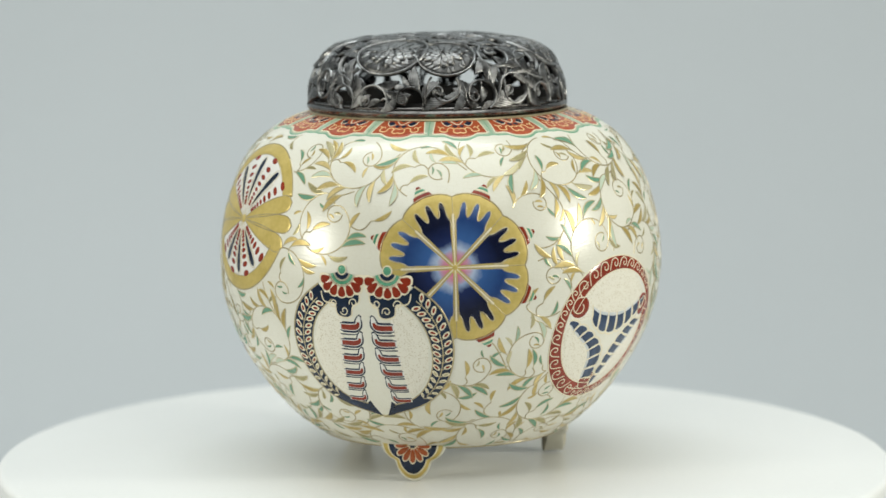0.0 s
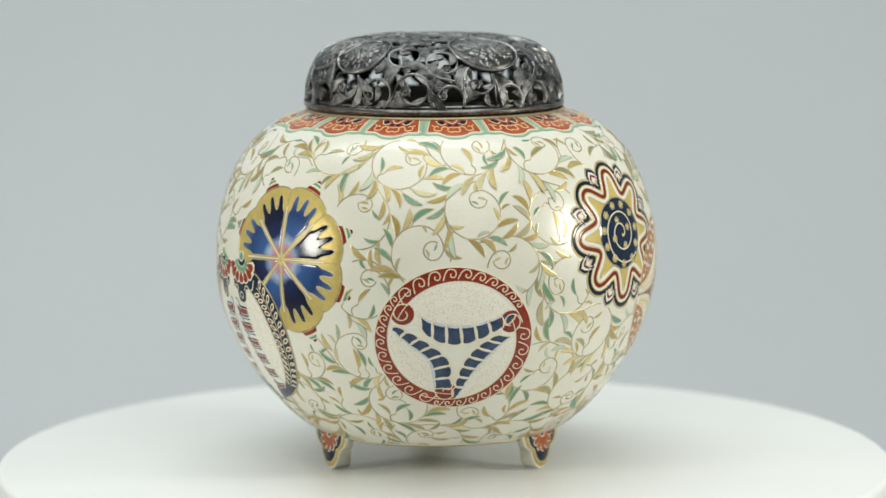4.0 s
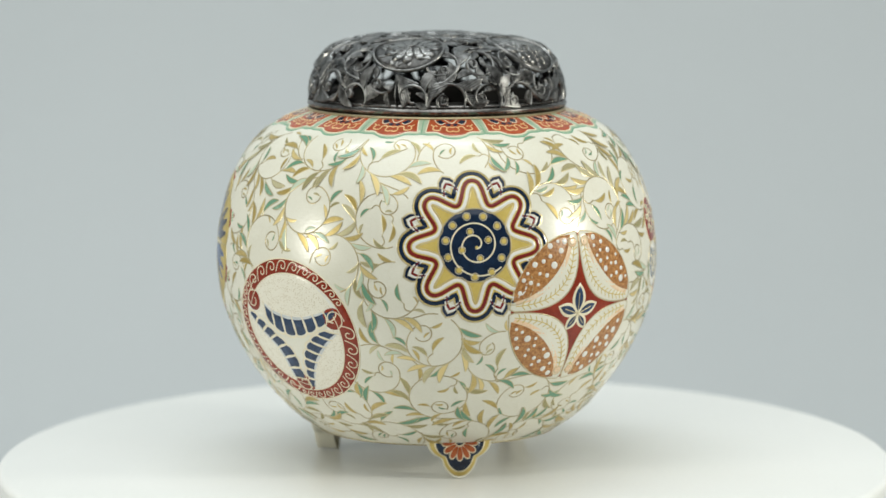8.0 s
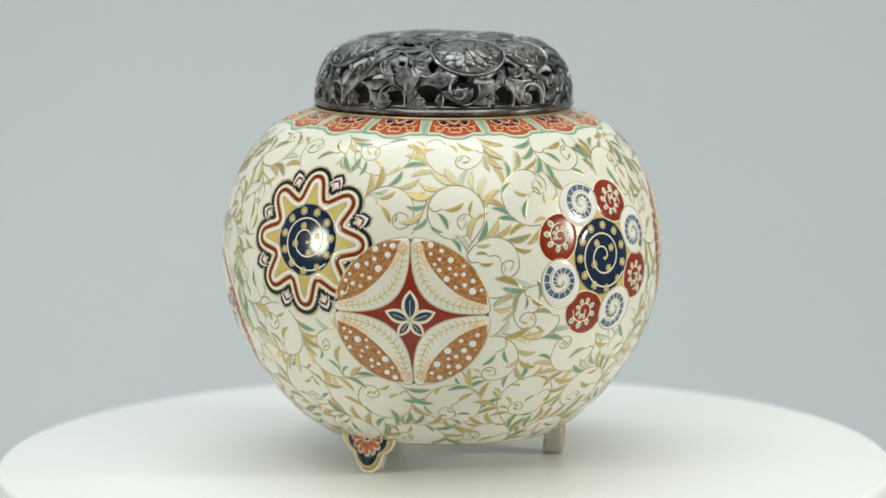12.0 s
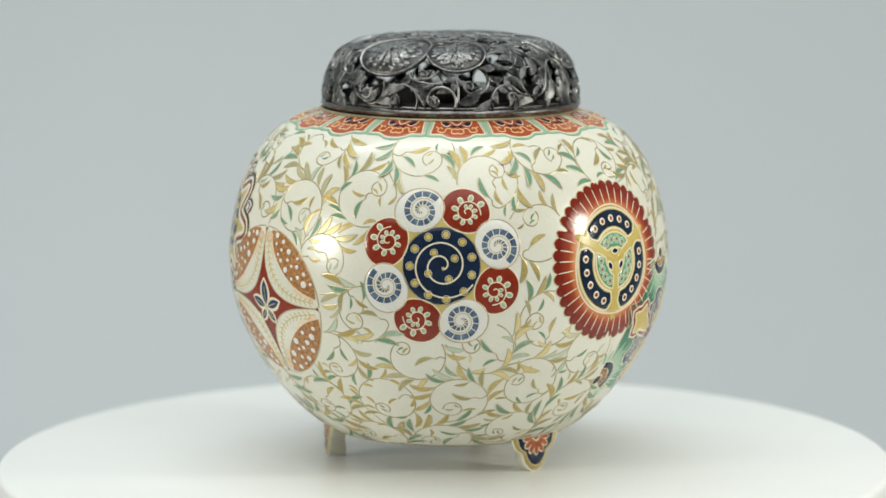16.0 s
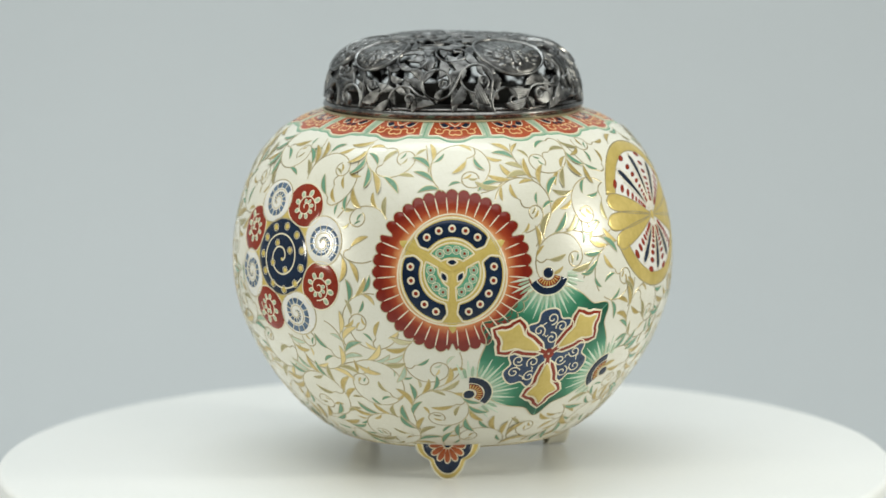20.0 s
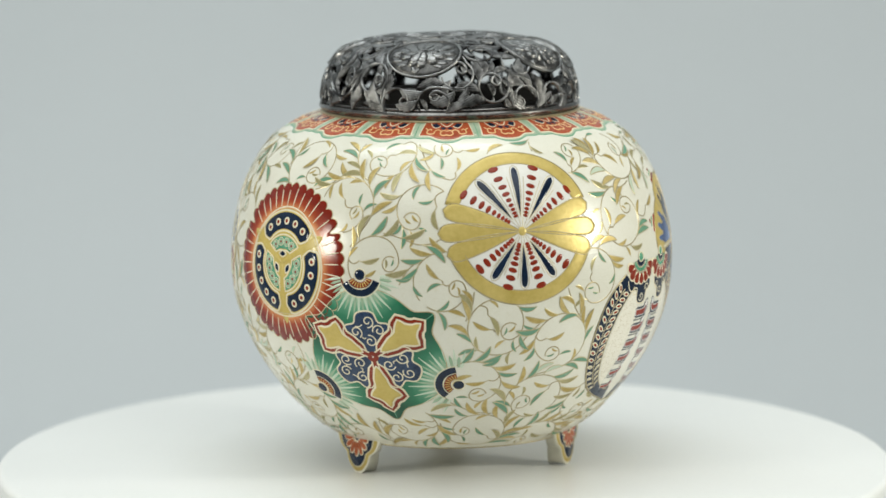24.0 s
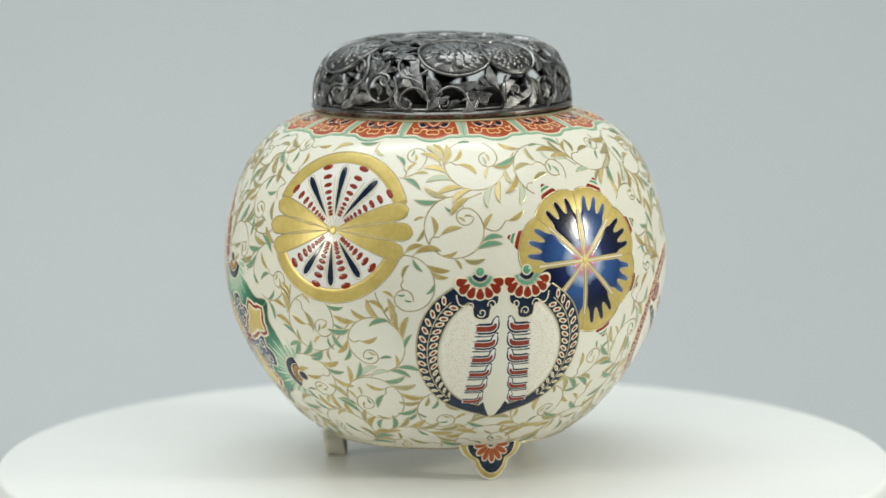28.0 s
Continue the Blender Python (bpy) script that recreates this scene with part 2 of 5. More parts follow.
def ribbon(build, patch, path, width, h, closed=False, mat=0, low=-0.00003):
    """A raised line along a path; width: one number or one a point."""
    p = np.asarray(path, float)
    if np.ndim(width) == 0:
        p = dense(p, 0.0016 / patch.size, closed)
    w = np.broadcast_to(np.asarray(width, float), (len(p),))
    t = np.roll(p, -1, 0) - np.roll(p, 1, 0) if closed else np.gradient(p, axis=0)
    t /= np.maximum(np.linalg.norm(t, axis=1), 1e-9)[:, None]
    n = np.stack([-t[:, 1], t[:, 0]], 1)
    rows = [patch.lay(p + n * (w * k)[:, None], z) for k, z in ((0.5, low), (0.3, h), (-0.3, h), (-0.5, low))]
    build.grid(np.stack(rows, 1), closed_u=closed, mat=mat)


def disc(build, patch, centre, radius, h, n=20, stretch=1.0, turn=0.0, rings=2, dome=0.0, mat=0, edge=0.012):
    """A round or oval plate."""
    a = np.linspace(0, 2 * np.pi, n, endpoint=False)
    c, s = math.cos(radians(turn)), math.sin(radians(turn))
    x, y = radius * np.cos(a) * stretch, radius * np.sin(a)
    blob(build, patch, np.stack([centre[0] + x * c - y * s, centre[1] + x * s + y * c], 1), h, centre, rings, dome, edge, mat=mat)


def swell(outline, d):
    """A closed outline moved outwards by d on all sides."""
    p = dense(outline, 0.04, True)
    t = np.roll(p, -1, 0) - np.roll(p, 1, 0)
    t /= np.maximum(np.linalg.norm(t, axis=1), 1e-9)[:, None]
    n = np.stack([t[:, 1], -t[:, 0]], 1)
    x, y = p[:, 0], p[:, 1]
    return p + n * d * (1 if np.dot(x, np.roll(y, -1)) > np.dot(y, np.roll(x, -1)) else -1)


def polar(r, degrees, centre=(0, 0)):
    a = np.radians(degrees)
    return np.stack([centre[0] + r * np.cos(a), centre[1] + r * np.sin(a)], -1)


def band(build, patch, r0, r1, a0, a1, h, steps=24, mat=0, centre=(0, 0)):
    """A raised arc between two radii."""
    a = np.linspace(a0, a1, steps)
    d = 0.012
    e = math.degrees(d / max(r1, 0.05))
    lim = np.r_[a0 - e, a, a1 + e]
    rows = []
    for k, ang in enumerate(lim):
        z = -0.00003 if k in (0, len(lim) - 1) else h
        g = np.clip(ang, a0, a1)
        rr = np.array([r0, r0 + d, r0 + (r1 - r0) / 3, r0 + (r1 - r0) * 2 / 3, r1 - d, r1])
        pts = polar(rr, np.full(6, g), centre)
        zz = np.array([-0.00003, z, z, z, z, -0.00003])
        rows.append(np.stack([patch.lay(pts[i], zz[i]) for i in range(6)]))
    build.grid(np.stack(rows), mat=mat)


def curve(points, steps=24):
    """A smooth path through a few points."""
    p = np.asarray(points, float)
    t = np.r_[0, np.cumsum(np.linalg.norm(np.diff(p, axis=0), axis=1))]
    s = np.linspace(0, t[-1], steps)
    return np.stack([spline(t, p[:, i], s) for i in range(p.shape[1])], 1)


def spiral(centre, r0, r1, a0, turns, steps=40):
    """From radius r0 at angle a0 inwards to r1; turns > 0 runs counter-clockwise."""
    k = np.linspace(0, 1, steps)
    return polar(r0 + (r1 - r0) * k, a0 + 360 * turns * k, centre)


def lathe(build, rs, zs, n=128, mat=0):
    a = np.linspace(0, 2 * np.pi, n, endpoint=False)
    rs, zs = np.asarray(rs), np.asarray(zs)
    p = np.stack([rs[:, None] * np.cos(a), rs[:, None] * np.sin(a), zs[:, None] + 0 * a], -1)
    build.grid(p, closed_v=True, mat=mat)


# ---- the setting ----
def sweep():
    """Grey paper that runs over the floor and curves up behind the turntable."""
    a = np.linspace(0, np.pi / 2, 14)
    y = np.r_[-1.6, 0.6, 0.9 + 0.5 * np.sin(a), 1.4, 1.4]
    z = np.r_[-0.30, -0.30, 0.2 - 0.5 * np.cos(a), 1.2, 2.2]
    x = np.linspace(-1.9, 1.9, 5)
    p = np.stack([np.stack([x, np.full(5, yy), np.full(5, zz)], 1) for yy, zz in zip(y, z)])
    b = Build()
    b.grid(p[:, ::-1])
    ob = new("backdrop", b.done("backdrop", [PAPER]))
    tagged(ob, "seamless light grey paper sweep behind the turntable", "backdrop", kind="structure")


def box(build, x0, x1, y0, y1, z0, z1, mat=0):
    k = len(build.verts)
    build.verts += [[x, y, z] for z in (z0, z1) for x, y in ((x0, y0), (x1, y0), (x1, y1), (x0, y1))]
    for f in ((3, 2, 1, 0), (4, 5, 6, 7), (0, 1, 5, 4), (1, 2, 6, 5), (2, 3, 7, 6), (3, 0, 4, 7)):
        build.faces.append(tuple(k + i for i in f))
        build.mats.append(mat)


def slab(name, lims, material, label):
    b = Build()
    box(b, *lims)
    ob = new(name, b.done(name, [material], smooth=False))
    tagged(ob, label, name.split("_")[0], kind="structure")


def room():
    slab("floor", (-2.0, 2.0, -2.2, 1.6, -0.45, -0.305), WALL, "plain grey studio floor under the paper sweep")
    slab("ceiling", (-2.0, 2.0, -2.2, 1.6, 2.3, 2.4), WALL, "plain grey studio ceiling")
    slab("wall_north", (-2.0, 2.0, 1.5, 1.6, -0.304, 2.299), WALL, "plain grey studio wall behind the paper")
    slab("wall_south", (-2.0, 2.0, -2.2, -2.1, -0.304, 2.299), WALL, "plain grey studio wall")
    slab("wall_west", (-2.1, -2.0, -2.2, 1.6, -0.304, 2.299), WALL, "plain grey studio wall")
    slab("wall_east", (2.0, 2.1, -2.2, 1.6, -0.304, 2.299), WALL, "plain grey studio wall")


def turntable():
    thing = new("turntable")
    tagged(thing, "round white plastic display turntable with a softly rounded edge", "turntable")
    b = Build()
    r, t = TABLE_R, 0.0022
    a = np.linspace(0, np.pi / 2, 7)
    rs = np.r_[0.02, r - 0.012, r - t + t * np.sin(a), r - t + t * np.sin(a[::-1]), 0.06]
    zs = np.r_[-0.012, -0.012, -0.012 + t - t * np.cos(a), -t + t * np.cos(a[::-1]), 0.0]
    lathe(b, rs, zs, 200)
    ring = np.stack([0.06 * np.cos(np.linspace(0, 2 * np.pi, 200, endpoint=False)), 0.06 * np.sin(np.linspace(0, 2 * np.pi, 200, endpoint=False)), np.zeros(200)], 1)
    b.fan(ring, (0, 0, 0))
    part("plate", b, TABLE, thing)
    b = Build()
    lathe(b, [0.001, 0.11, 0.11, 0.105, 0.05, 0.05], [-0.30, -0.30, -0.03, -0.02, -0.0125, -0.0122], 96)
    part("base", b, TABLE, thing, "white cylindrical motor base")
    return thing


TABLE_R = 0.1409
BODY_R = (0.0372, 0.0406, 0.0498, 0.0576, 0.0633, 0.0670, 0.0687, 0.0686, 0.0669, 0.0636, 0.0591, 0.0533, 0.0462, 0.0385)
BODY_Z = (0.0100, 0.0120, 0.0200, 0.0300, 0.0400, 0.0500, 0.0600, 0.0700, 0.0800, 0.0900, 0.0980, 0.1040, 0.1080, 0.1105)
BODY = Surface(0.060, BODY_R, BODY_Z)
LID_R = (0.0402, 0.0400, 0.0395, 0.0380, 0.0352, 0.0310, 0.0262, 0.0180, 0.0090, 0.0005)
LID_Z = (0.1125, 0.1150, 0.1190, 0.1232, 0.1274, 0.1302, 0.1316, 0.1327, 0.1331, 0.1332)
LID = Surface(0.108, LID_R, LID_Z)


def body(burner):
    b = Build()
    r, z = BODY.r[::5], BODY.z[::5]
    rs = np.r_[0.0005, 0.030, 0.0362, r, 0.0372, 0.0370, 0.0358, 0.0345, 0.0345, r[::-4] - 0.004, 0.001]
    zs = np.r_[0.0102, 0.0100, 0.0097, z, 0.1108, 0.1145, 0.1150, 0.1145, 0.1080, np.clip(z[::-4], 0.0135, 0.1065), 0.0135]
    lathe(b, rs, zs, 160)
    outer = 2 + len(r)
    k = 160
    # inner faces get the painted cavity shade, so the lid's gaps look black
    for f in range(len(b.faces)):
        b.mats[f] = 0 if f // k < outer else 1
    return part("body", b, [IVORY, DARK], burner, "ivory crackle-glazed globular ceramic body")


def foot(burner, theta):
    """A leg whose front is a cusped shield with a red half-rosette on navy."""
    c, s = math.cos(radians(theta)), math.sin(radians(theta))
    to = np.array([[-s, c, 0], [0, 0, 1], [c, s, 0]])
    half = np.array([(0.0104, 0.0125), (0.0100, 0.0104), (0.0088, 0.0082), (0.0070, 0.0068), (0.0058, 0.0061), (0.0053, 0.0048), (0.0045, 0.0030), (0.0031, 0.0013), (0.0017, 0.0003), (0.0006, 0.0)])
    right = curve(half, 22)
    outline = np.r_[right, right[::-1] * [-1, 1]]
    lean = lambda p: 0.0386 - 0.0004 * np.clip(p[..., 1] / 0.0125, 0, 1)

    def shape(scale, out, centre=(0, 0.0085)):
        p = np.array(centre) + (outline - centre) * scale
        return np.concatenate([p, (lean(p) + out)[:, None]], 1) @ to

    def plate(scale, out, mat, b, depth=0.0004):
        rows = [shape(scale, out - depth), shape(scale, out), shape(scale * 0.55, out)]
        b.grid(np.stack(rows)[:, ::-1], closed_v=True, mat=mat)
        mid = np.array([0, 0.0085])
        b.fan(rows[-1][::-1], np.r_[mid, lean(mid) + out] @ to, mat=mat)

    b = Build()
    back = np.array([0, 0.006]) + (outline - [0, 0.006]) * [0.62, 1.0]
    rear = np.concatenate([back, (np.full(len(back), 0.0325) + 0.1 * back[:, 1])[:, None]], 1) @ to
    rows = np.stack([rear, shape(0.97, -0.0012), shape(1.0, -0.0005), shape(0.985, 0.0)])
    b.grid(rows[:, ::-1], closed_v=True)
    b.fan(rows[-1][::-1], np.r_[0, 0.0085, lean(np.array([0, 0.0085]))] @ to)
    leg = part("foot", b, IVORY, burner, "ivory ceramic foot with cusped enamelled front")
    for name, scale, out, m in (("gold_border", 0.91, 0.0003, GOLD), ("white_line", 0.775, 0.00045, CREAM), ("navy_field", 0.725, 0.0006, NAVY)):
        q = Build()
        plate(scale, out, 0, q)
        part(name, q, m, leg)
    for k in range(7):
        ang = radians(-90 + (k - 3) * 29)
        d = np.array([math.cos(ang), math.sin(ang)])
        n = np.array([-d[1], d[0]])
        long = 0.0054 - 0.0001 * abs(k - 3)
        t = np.linspace(0, 2 * np.pi, 14, endpoint=False)
        for name, grow, out, m in (("petal_edge", 1.25, 0.0007, CREAM), ("petal", 0.9, 0.00085, CORAL)):
            pts = np.array([0, 0.0112]) + d * (0.0034 + long * 0.42 * np.cos(t) * (grow * 0.5 + 0.5))[:, None] + n * (0.00085 * grow * np.sin(t) * (1 + 0.35 * np.cos(t)))[:, None]
            pts[:, 1] = np.minimum(pts[:, 1], 0.0122)
            rows = [np.concatenate([pts, (lean(pts) + o)[:, None]], 1) @ to for o in (out - 0.0003, out)]
            q = Build()
            q.grid(np.stack(rows), closed_v=True)
            mid = pts.mean(0)
            q.fan(rows[-1], np.r_[mid, lean(mid) + out + 0.0001] @ to)
            part(name, q, m, leg)
    return leg


# ---- the enamelled medallions ----
PINK_BLUE = radial("blue_enamel_pink_heart", [(0.08, (0.55, 0.15, 0.22)), (0.17, (0.50, 0.24, 0.32)), (0.25, (0.36, 0.43, 0.56)), (0.38, (0.035, 0.10, 0.27)), (0.66, (0.016, 0.045, 0.15)), (0.9, (0.09, 0.15, 0.30))])
PINK_NAVY = radial("navy_enamel_pink_heart", [(0.08, (0.55, 0.16, 0.22)), (0.17, (0.48, 0.24, 0.32)), (0.24, (0.26, 0.34, 0.50)), (0.34, (0.012, 0.022, 0.085)), (0.6, (0.003, 0.005, 0.022))])
SUNSET = radial("red_enamel_orange_heart", [(0.68, (0.80, 0.66, 0.44)), (0.75, (0.62, 0.24, 0.09)), (0.84, (0.33, 0.050, 0.018)), (0.96, (0.19, 0.018, 0.009))])
FROST = mottled("frost_green_enamel", (0.46, 0.58, 0.44), (0.66, 0.72, 0.58), 260, 0.22)
SEA = radial("green_fan_enamel", [(0.26, (0.60, 0.66, 0.52)), (0.42, (0.16, 0.38, 0.24)), (0.62, (0.030, 0.19, 0.10)), (0.88, (0.010, 0.085, 0.045))])
SHELL_DOTS = stippled("stippled_shell", (0.78, 0.745, 0.64), (0.50, 0.425, 0.28), 1500, 0.27)
PALE_BLUE = mottled("pale_blue_enamel", (0.46, 0.50, 0.53), (0.68, 0.68, 0.65), 300, 0.18)
RIBS = mottled("rib_blue", (0.005, 0.014, 0.042), (0.045, 0.080, 0.155), 260, 0.15)
STEEL = mottled("steel_blue_enamel", (0.022, 0.050, 0.105), (0.15, 0.215, 0.30), 420, 0.17)
COWRIE = mottled("orange_cowrie", (0.15, 0.040, 0.010), (0.60, 0.31, 0.11), 1100, 0.25, bump=0.00004, fine=2.5)
BLUSH = mottled("orange_blush", (0.70, 0.44, 0.25), (0.80, 0.66, 0.48), 300, 0.22)
L1, L2, L3, L4 = 0.00006, 0.00009, 0.00012, 0.00015


class Medallion:
    """A plate on the body, under which its enamel pieces hang."""

    def __init__(self, burner, name, label, theta, z, size, outline, material, turn=0.0, middle=(0, 0), h=0.00004, tall=1.0, lift=0.0):
        self.patch = Patch(BODY, theta, BODY.elevation(z), size * 1.035, turn, tall)
        b = Build()
        blob(b, self.patch, outline, h, middle, 8)
        self.base = part(name, b, material, burner, label)
        self.base.matrix_basis = self.patch.matrix @ Matrix.Translation((0, 0, lift))

    def put(self, name, material, draw, label=""):
        b = Build()
        draw(b, self.patch)
        return part(name, b, material, self.base, label)

    def line(self, name, material, path, width, h=L3, closed=False):
        return self.put(name, material, lambda b, p: ribbon(b, p, path, width, h, closed))

    def plate(self, name, material, outline, h=L2, middle=None, rings=3, dome=0.0):
        return self.put(name, material, lambda b, p: blob(b, p, outline, h, middle, rings, dome))

    def dot(self, name, material, centre, radius, h=L3, n=14, stretch=1.0, turn=0.0, dome=0.00003):
        return self.put(name, material, lambda b, p: disc(b, p, centre, radius, h, n, stretch, turn, 2, dome, edge=min(0.012, radius * 0.3)))

    def arc(self, name, material, r0, r1, a0, a1, h=L2, centre=(0, 0), steps=24):
        return self.put(name, material, lambda b, p: band(b, p, r0, r1, a0, a1, h, steps, 0, centre))


ROUND = np.linspace(0, 360, 96, endpoint=False)


def tear(base, tip, width, n=20, fat=0.75):
    """Outline of a drop: narrow at its base, round at its tip."""
    base, tip = np.array(base, float), np.array(tip, float)
    d = tip - base
    s = np.array([-d[1], d[0]]) / np.linalg.norm(d)
    t = np.linspace(0, 1, n)
    w = width * np.where(t < fat, np.sin(np.clip(t / fat, 0, 1) * np.pi / 2) ** 1.1, np.sqrt(np.clip(1 - ((t - fat) / (1 - fat)) ** 2, 0, 1)))
    right, left = base + d * t[:, None] - s * (w / 2)[:, None], base + d * t[:, None] + s * (w / 2)[:, None]
    return np.r_[right, left[-2:0:-1]]


def lens(a, b, bow_a, bow_b, n=16):
    """Outline between two bowed lines from a to b; the bows are to the right and to the left."""
    a, b = np.array(a, float), np.array(b, float)
    d = b - a
    s = np.array([-d[1], d[0]])
    t = np.linspace(0, 1, n)[:, None]
    lo, hi = a + d * t - s * bow_a * 4 * t * (1 - t), a + d * t + s * bow_b * 4 * t * (1 - t)
    return np.r_[lo, hi[-2:0:-1]]


def fan_medallion(burner):
    """Gold scallop shells back to back."""
    m = Medallion(burner, "fan_medallion", "matt gold double fan shell with red and navy flutes", -150.3, 0.0823, 0.0227, polar(np.where(np.abs(np.sin(np.radians(ROUND))) > 0.33, 1.0, 0.93), ROUND), WHITE)
    apex = np.array([0.0, -0.085])
    for side in (0, 180):
        grow = 1.09 if side == 0 else 0.90
        ray = lambda r, a: apex + polar(r * grow, a)
        m.arc("rim", GOLD, 0.82, 1.0, side + 20, side + 160, L2, steps=40)
        m.line("rim_line", LINE, polar(1.0, np.linspace(side + 20, side + 160, 50)), 0.018, L3)
        m.line("rim_line", LINE, polar(0.82, np.linspace(side + 24, side + 156, 50)), 0.012, L3)
        for a in (90, 54, 126):
            m.plate("navy_flute", NAVY, tear(ray(0.18, side + a), ray(0.79, side + a), 0.088, fat=0.82), L3, rings=2)
            m.line("flute_line", GILT, tear(ray(0.16, side + a), ray(0.81, side + a), 0.118, fat=0.82), 0.012, L2, True)
        for a, reach in ((108, 0.80), (72, 0.80), (143, 0.80), (37, 0.80)):
            r = reach
            while r > 0.16:
                m.dot("red_bead", RED, ray(r, side + a), 0.018 + 0.034 * r, L3, 12, 1.75 if r > 0.4 else 1.4, side + a + 90)
                r *= 0.835
        for a in (99, 81, 117, 63, 134, 46):
            m.line("ray_line", GILT, ray(np.linspace(0.05, 0.66, 8), np.full(8, side + a)), 0.010, L2)
        side2 = side + 90
        for a, far in ((side2 + 90, 1.07), (side2 + 73, 1.02), (side2 + 107, 1.02)):
            t = tear(apex, apex * 0.3 + polar(far, a), 0.235, 24, 0.84)
            m.plate("gold_petal", GOLD, t, L2, apex * 0.5 + polar(far * 0.72, a))
            m.line("petal_line", LINE, t, 0.016, L3, True)
    m.dot("gold_heart", GOLD, apex, 0.06, L4)


def flower_medallion(burner):
    """Blue flower of eight fingers in a scalloped gold border, small spired shells round it."""
    lobes = 0.93 + 0.075 * np.abs(np.cos(np.radians((ROUND - 22.5) * 4))) ** 0.7
    m = Medallion(burner, "flower_medallion", "blue enamel flower with pink heart in scalloped gold border", -83.8, 0.0697, 0.0220, polar(lobes, ROUND), GOLD, turn=1.0, h=L1)
    m.line("border_line", LINE, polar(lobes, ROUND), 0.022, L3, True)
    f = np.linspace(-19.5, 19.5, 64)
    for k in range(8):
        a = 22.5 + 45 * k
        wave = np.cos(np.radians(f * 360 / 12.2))
        r = 0.785 + 0.105 * np.sign(wave) * np.abs(wave) ** 0.55 - 0.05 * (np.abs(f) / 19) ** 2
        r[[0, 1, -2, -1]] = 0.58, 0.62, 0.62, 0.58
        tip = polar(r, a + f)
        o = np.r_[polar(np.array([0.06]), np.array([a])), tip]
        m.plate("blue_petal", PINK_NAVY if k % 2 == 0 else PINK_BLUE, o, L2, polar(0.5, a), 5)
        m.line("petal_line", GILT, np.r_[polar(np.array([0.5]), a + f[:1]), tip, polar(np.array([0.5]), a + f[-1:])], 0.020, L3)
        spoke = 45 * k
        m.line("spoke", CREAM, polar(np.linspace(0.02, 0.70, 12), np.full(12, spoke)), np.linspace(0.018, 0.034, 12), L3)
        for s in (-1, 1):
            m.line("spoke_line", LINE, polar(np.linspace(0.08, 0.68, 10), spoke + s * np.degrees(0.021 / np.linspace(0.08, 0.68, 10)) * np.linspace(0.6, 1, 10)), 0.010, L4)
        m.line("notch_line", LINE, polar(np.linspace(0.70, 0.93, 6), np.full(6, spoke)), 0.012, L3)
        d = polar(1.0, a)
        s = np.array([-d[1], d[0]])
        for name, mat, r0, r1, w0, w1 in (("red_step", RED, 0.985, 1.06, 0.15, 0.115), ("cream_step", CREAM, 1.06, 1.09, 0.105, 0.085), ("green_step", GREEN, 1.09, 1.125, 0.08, 0.06), ("cream_step", CREAM, 1.125, 1.14, 0.055, 0.045), ("red_step", RED, 1.14, 1.175, 0.042, 0.02)):
            t = np.linspace(-1, 1, 7)
            lo = d * r0 + s * (t * w0)[:, None] - d * (0.10 * t**2 * w0)[:, None]
            hi = d * r1 + s * (t * w1)[:, None] - d * (0.10 * t**2 * w1)[:, None]
            m.plate(name, mat, np.r_[lo, hi[::-1]][::-1], L2, rings=1)
    m.dot("heart", GOLD, (0, 0), 0.045, L4)


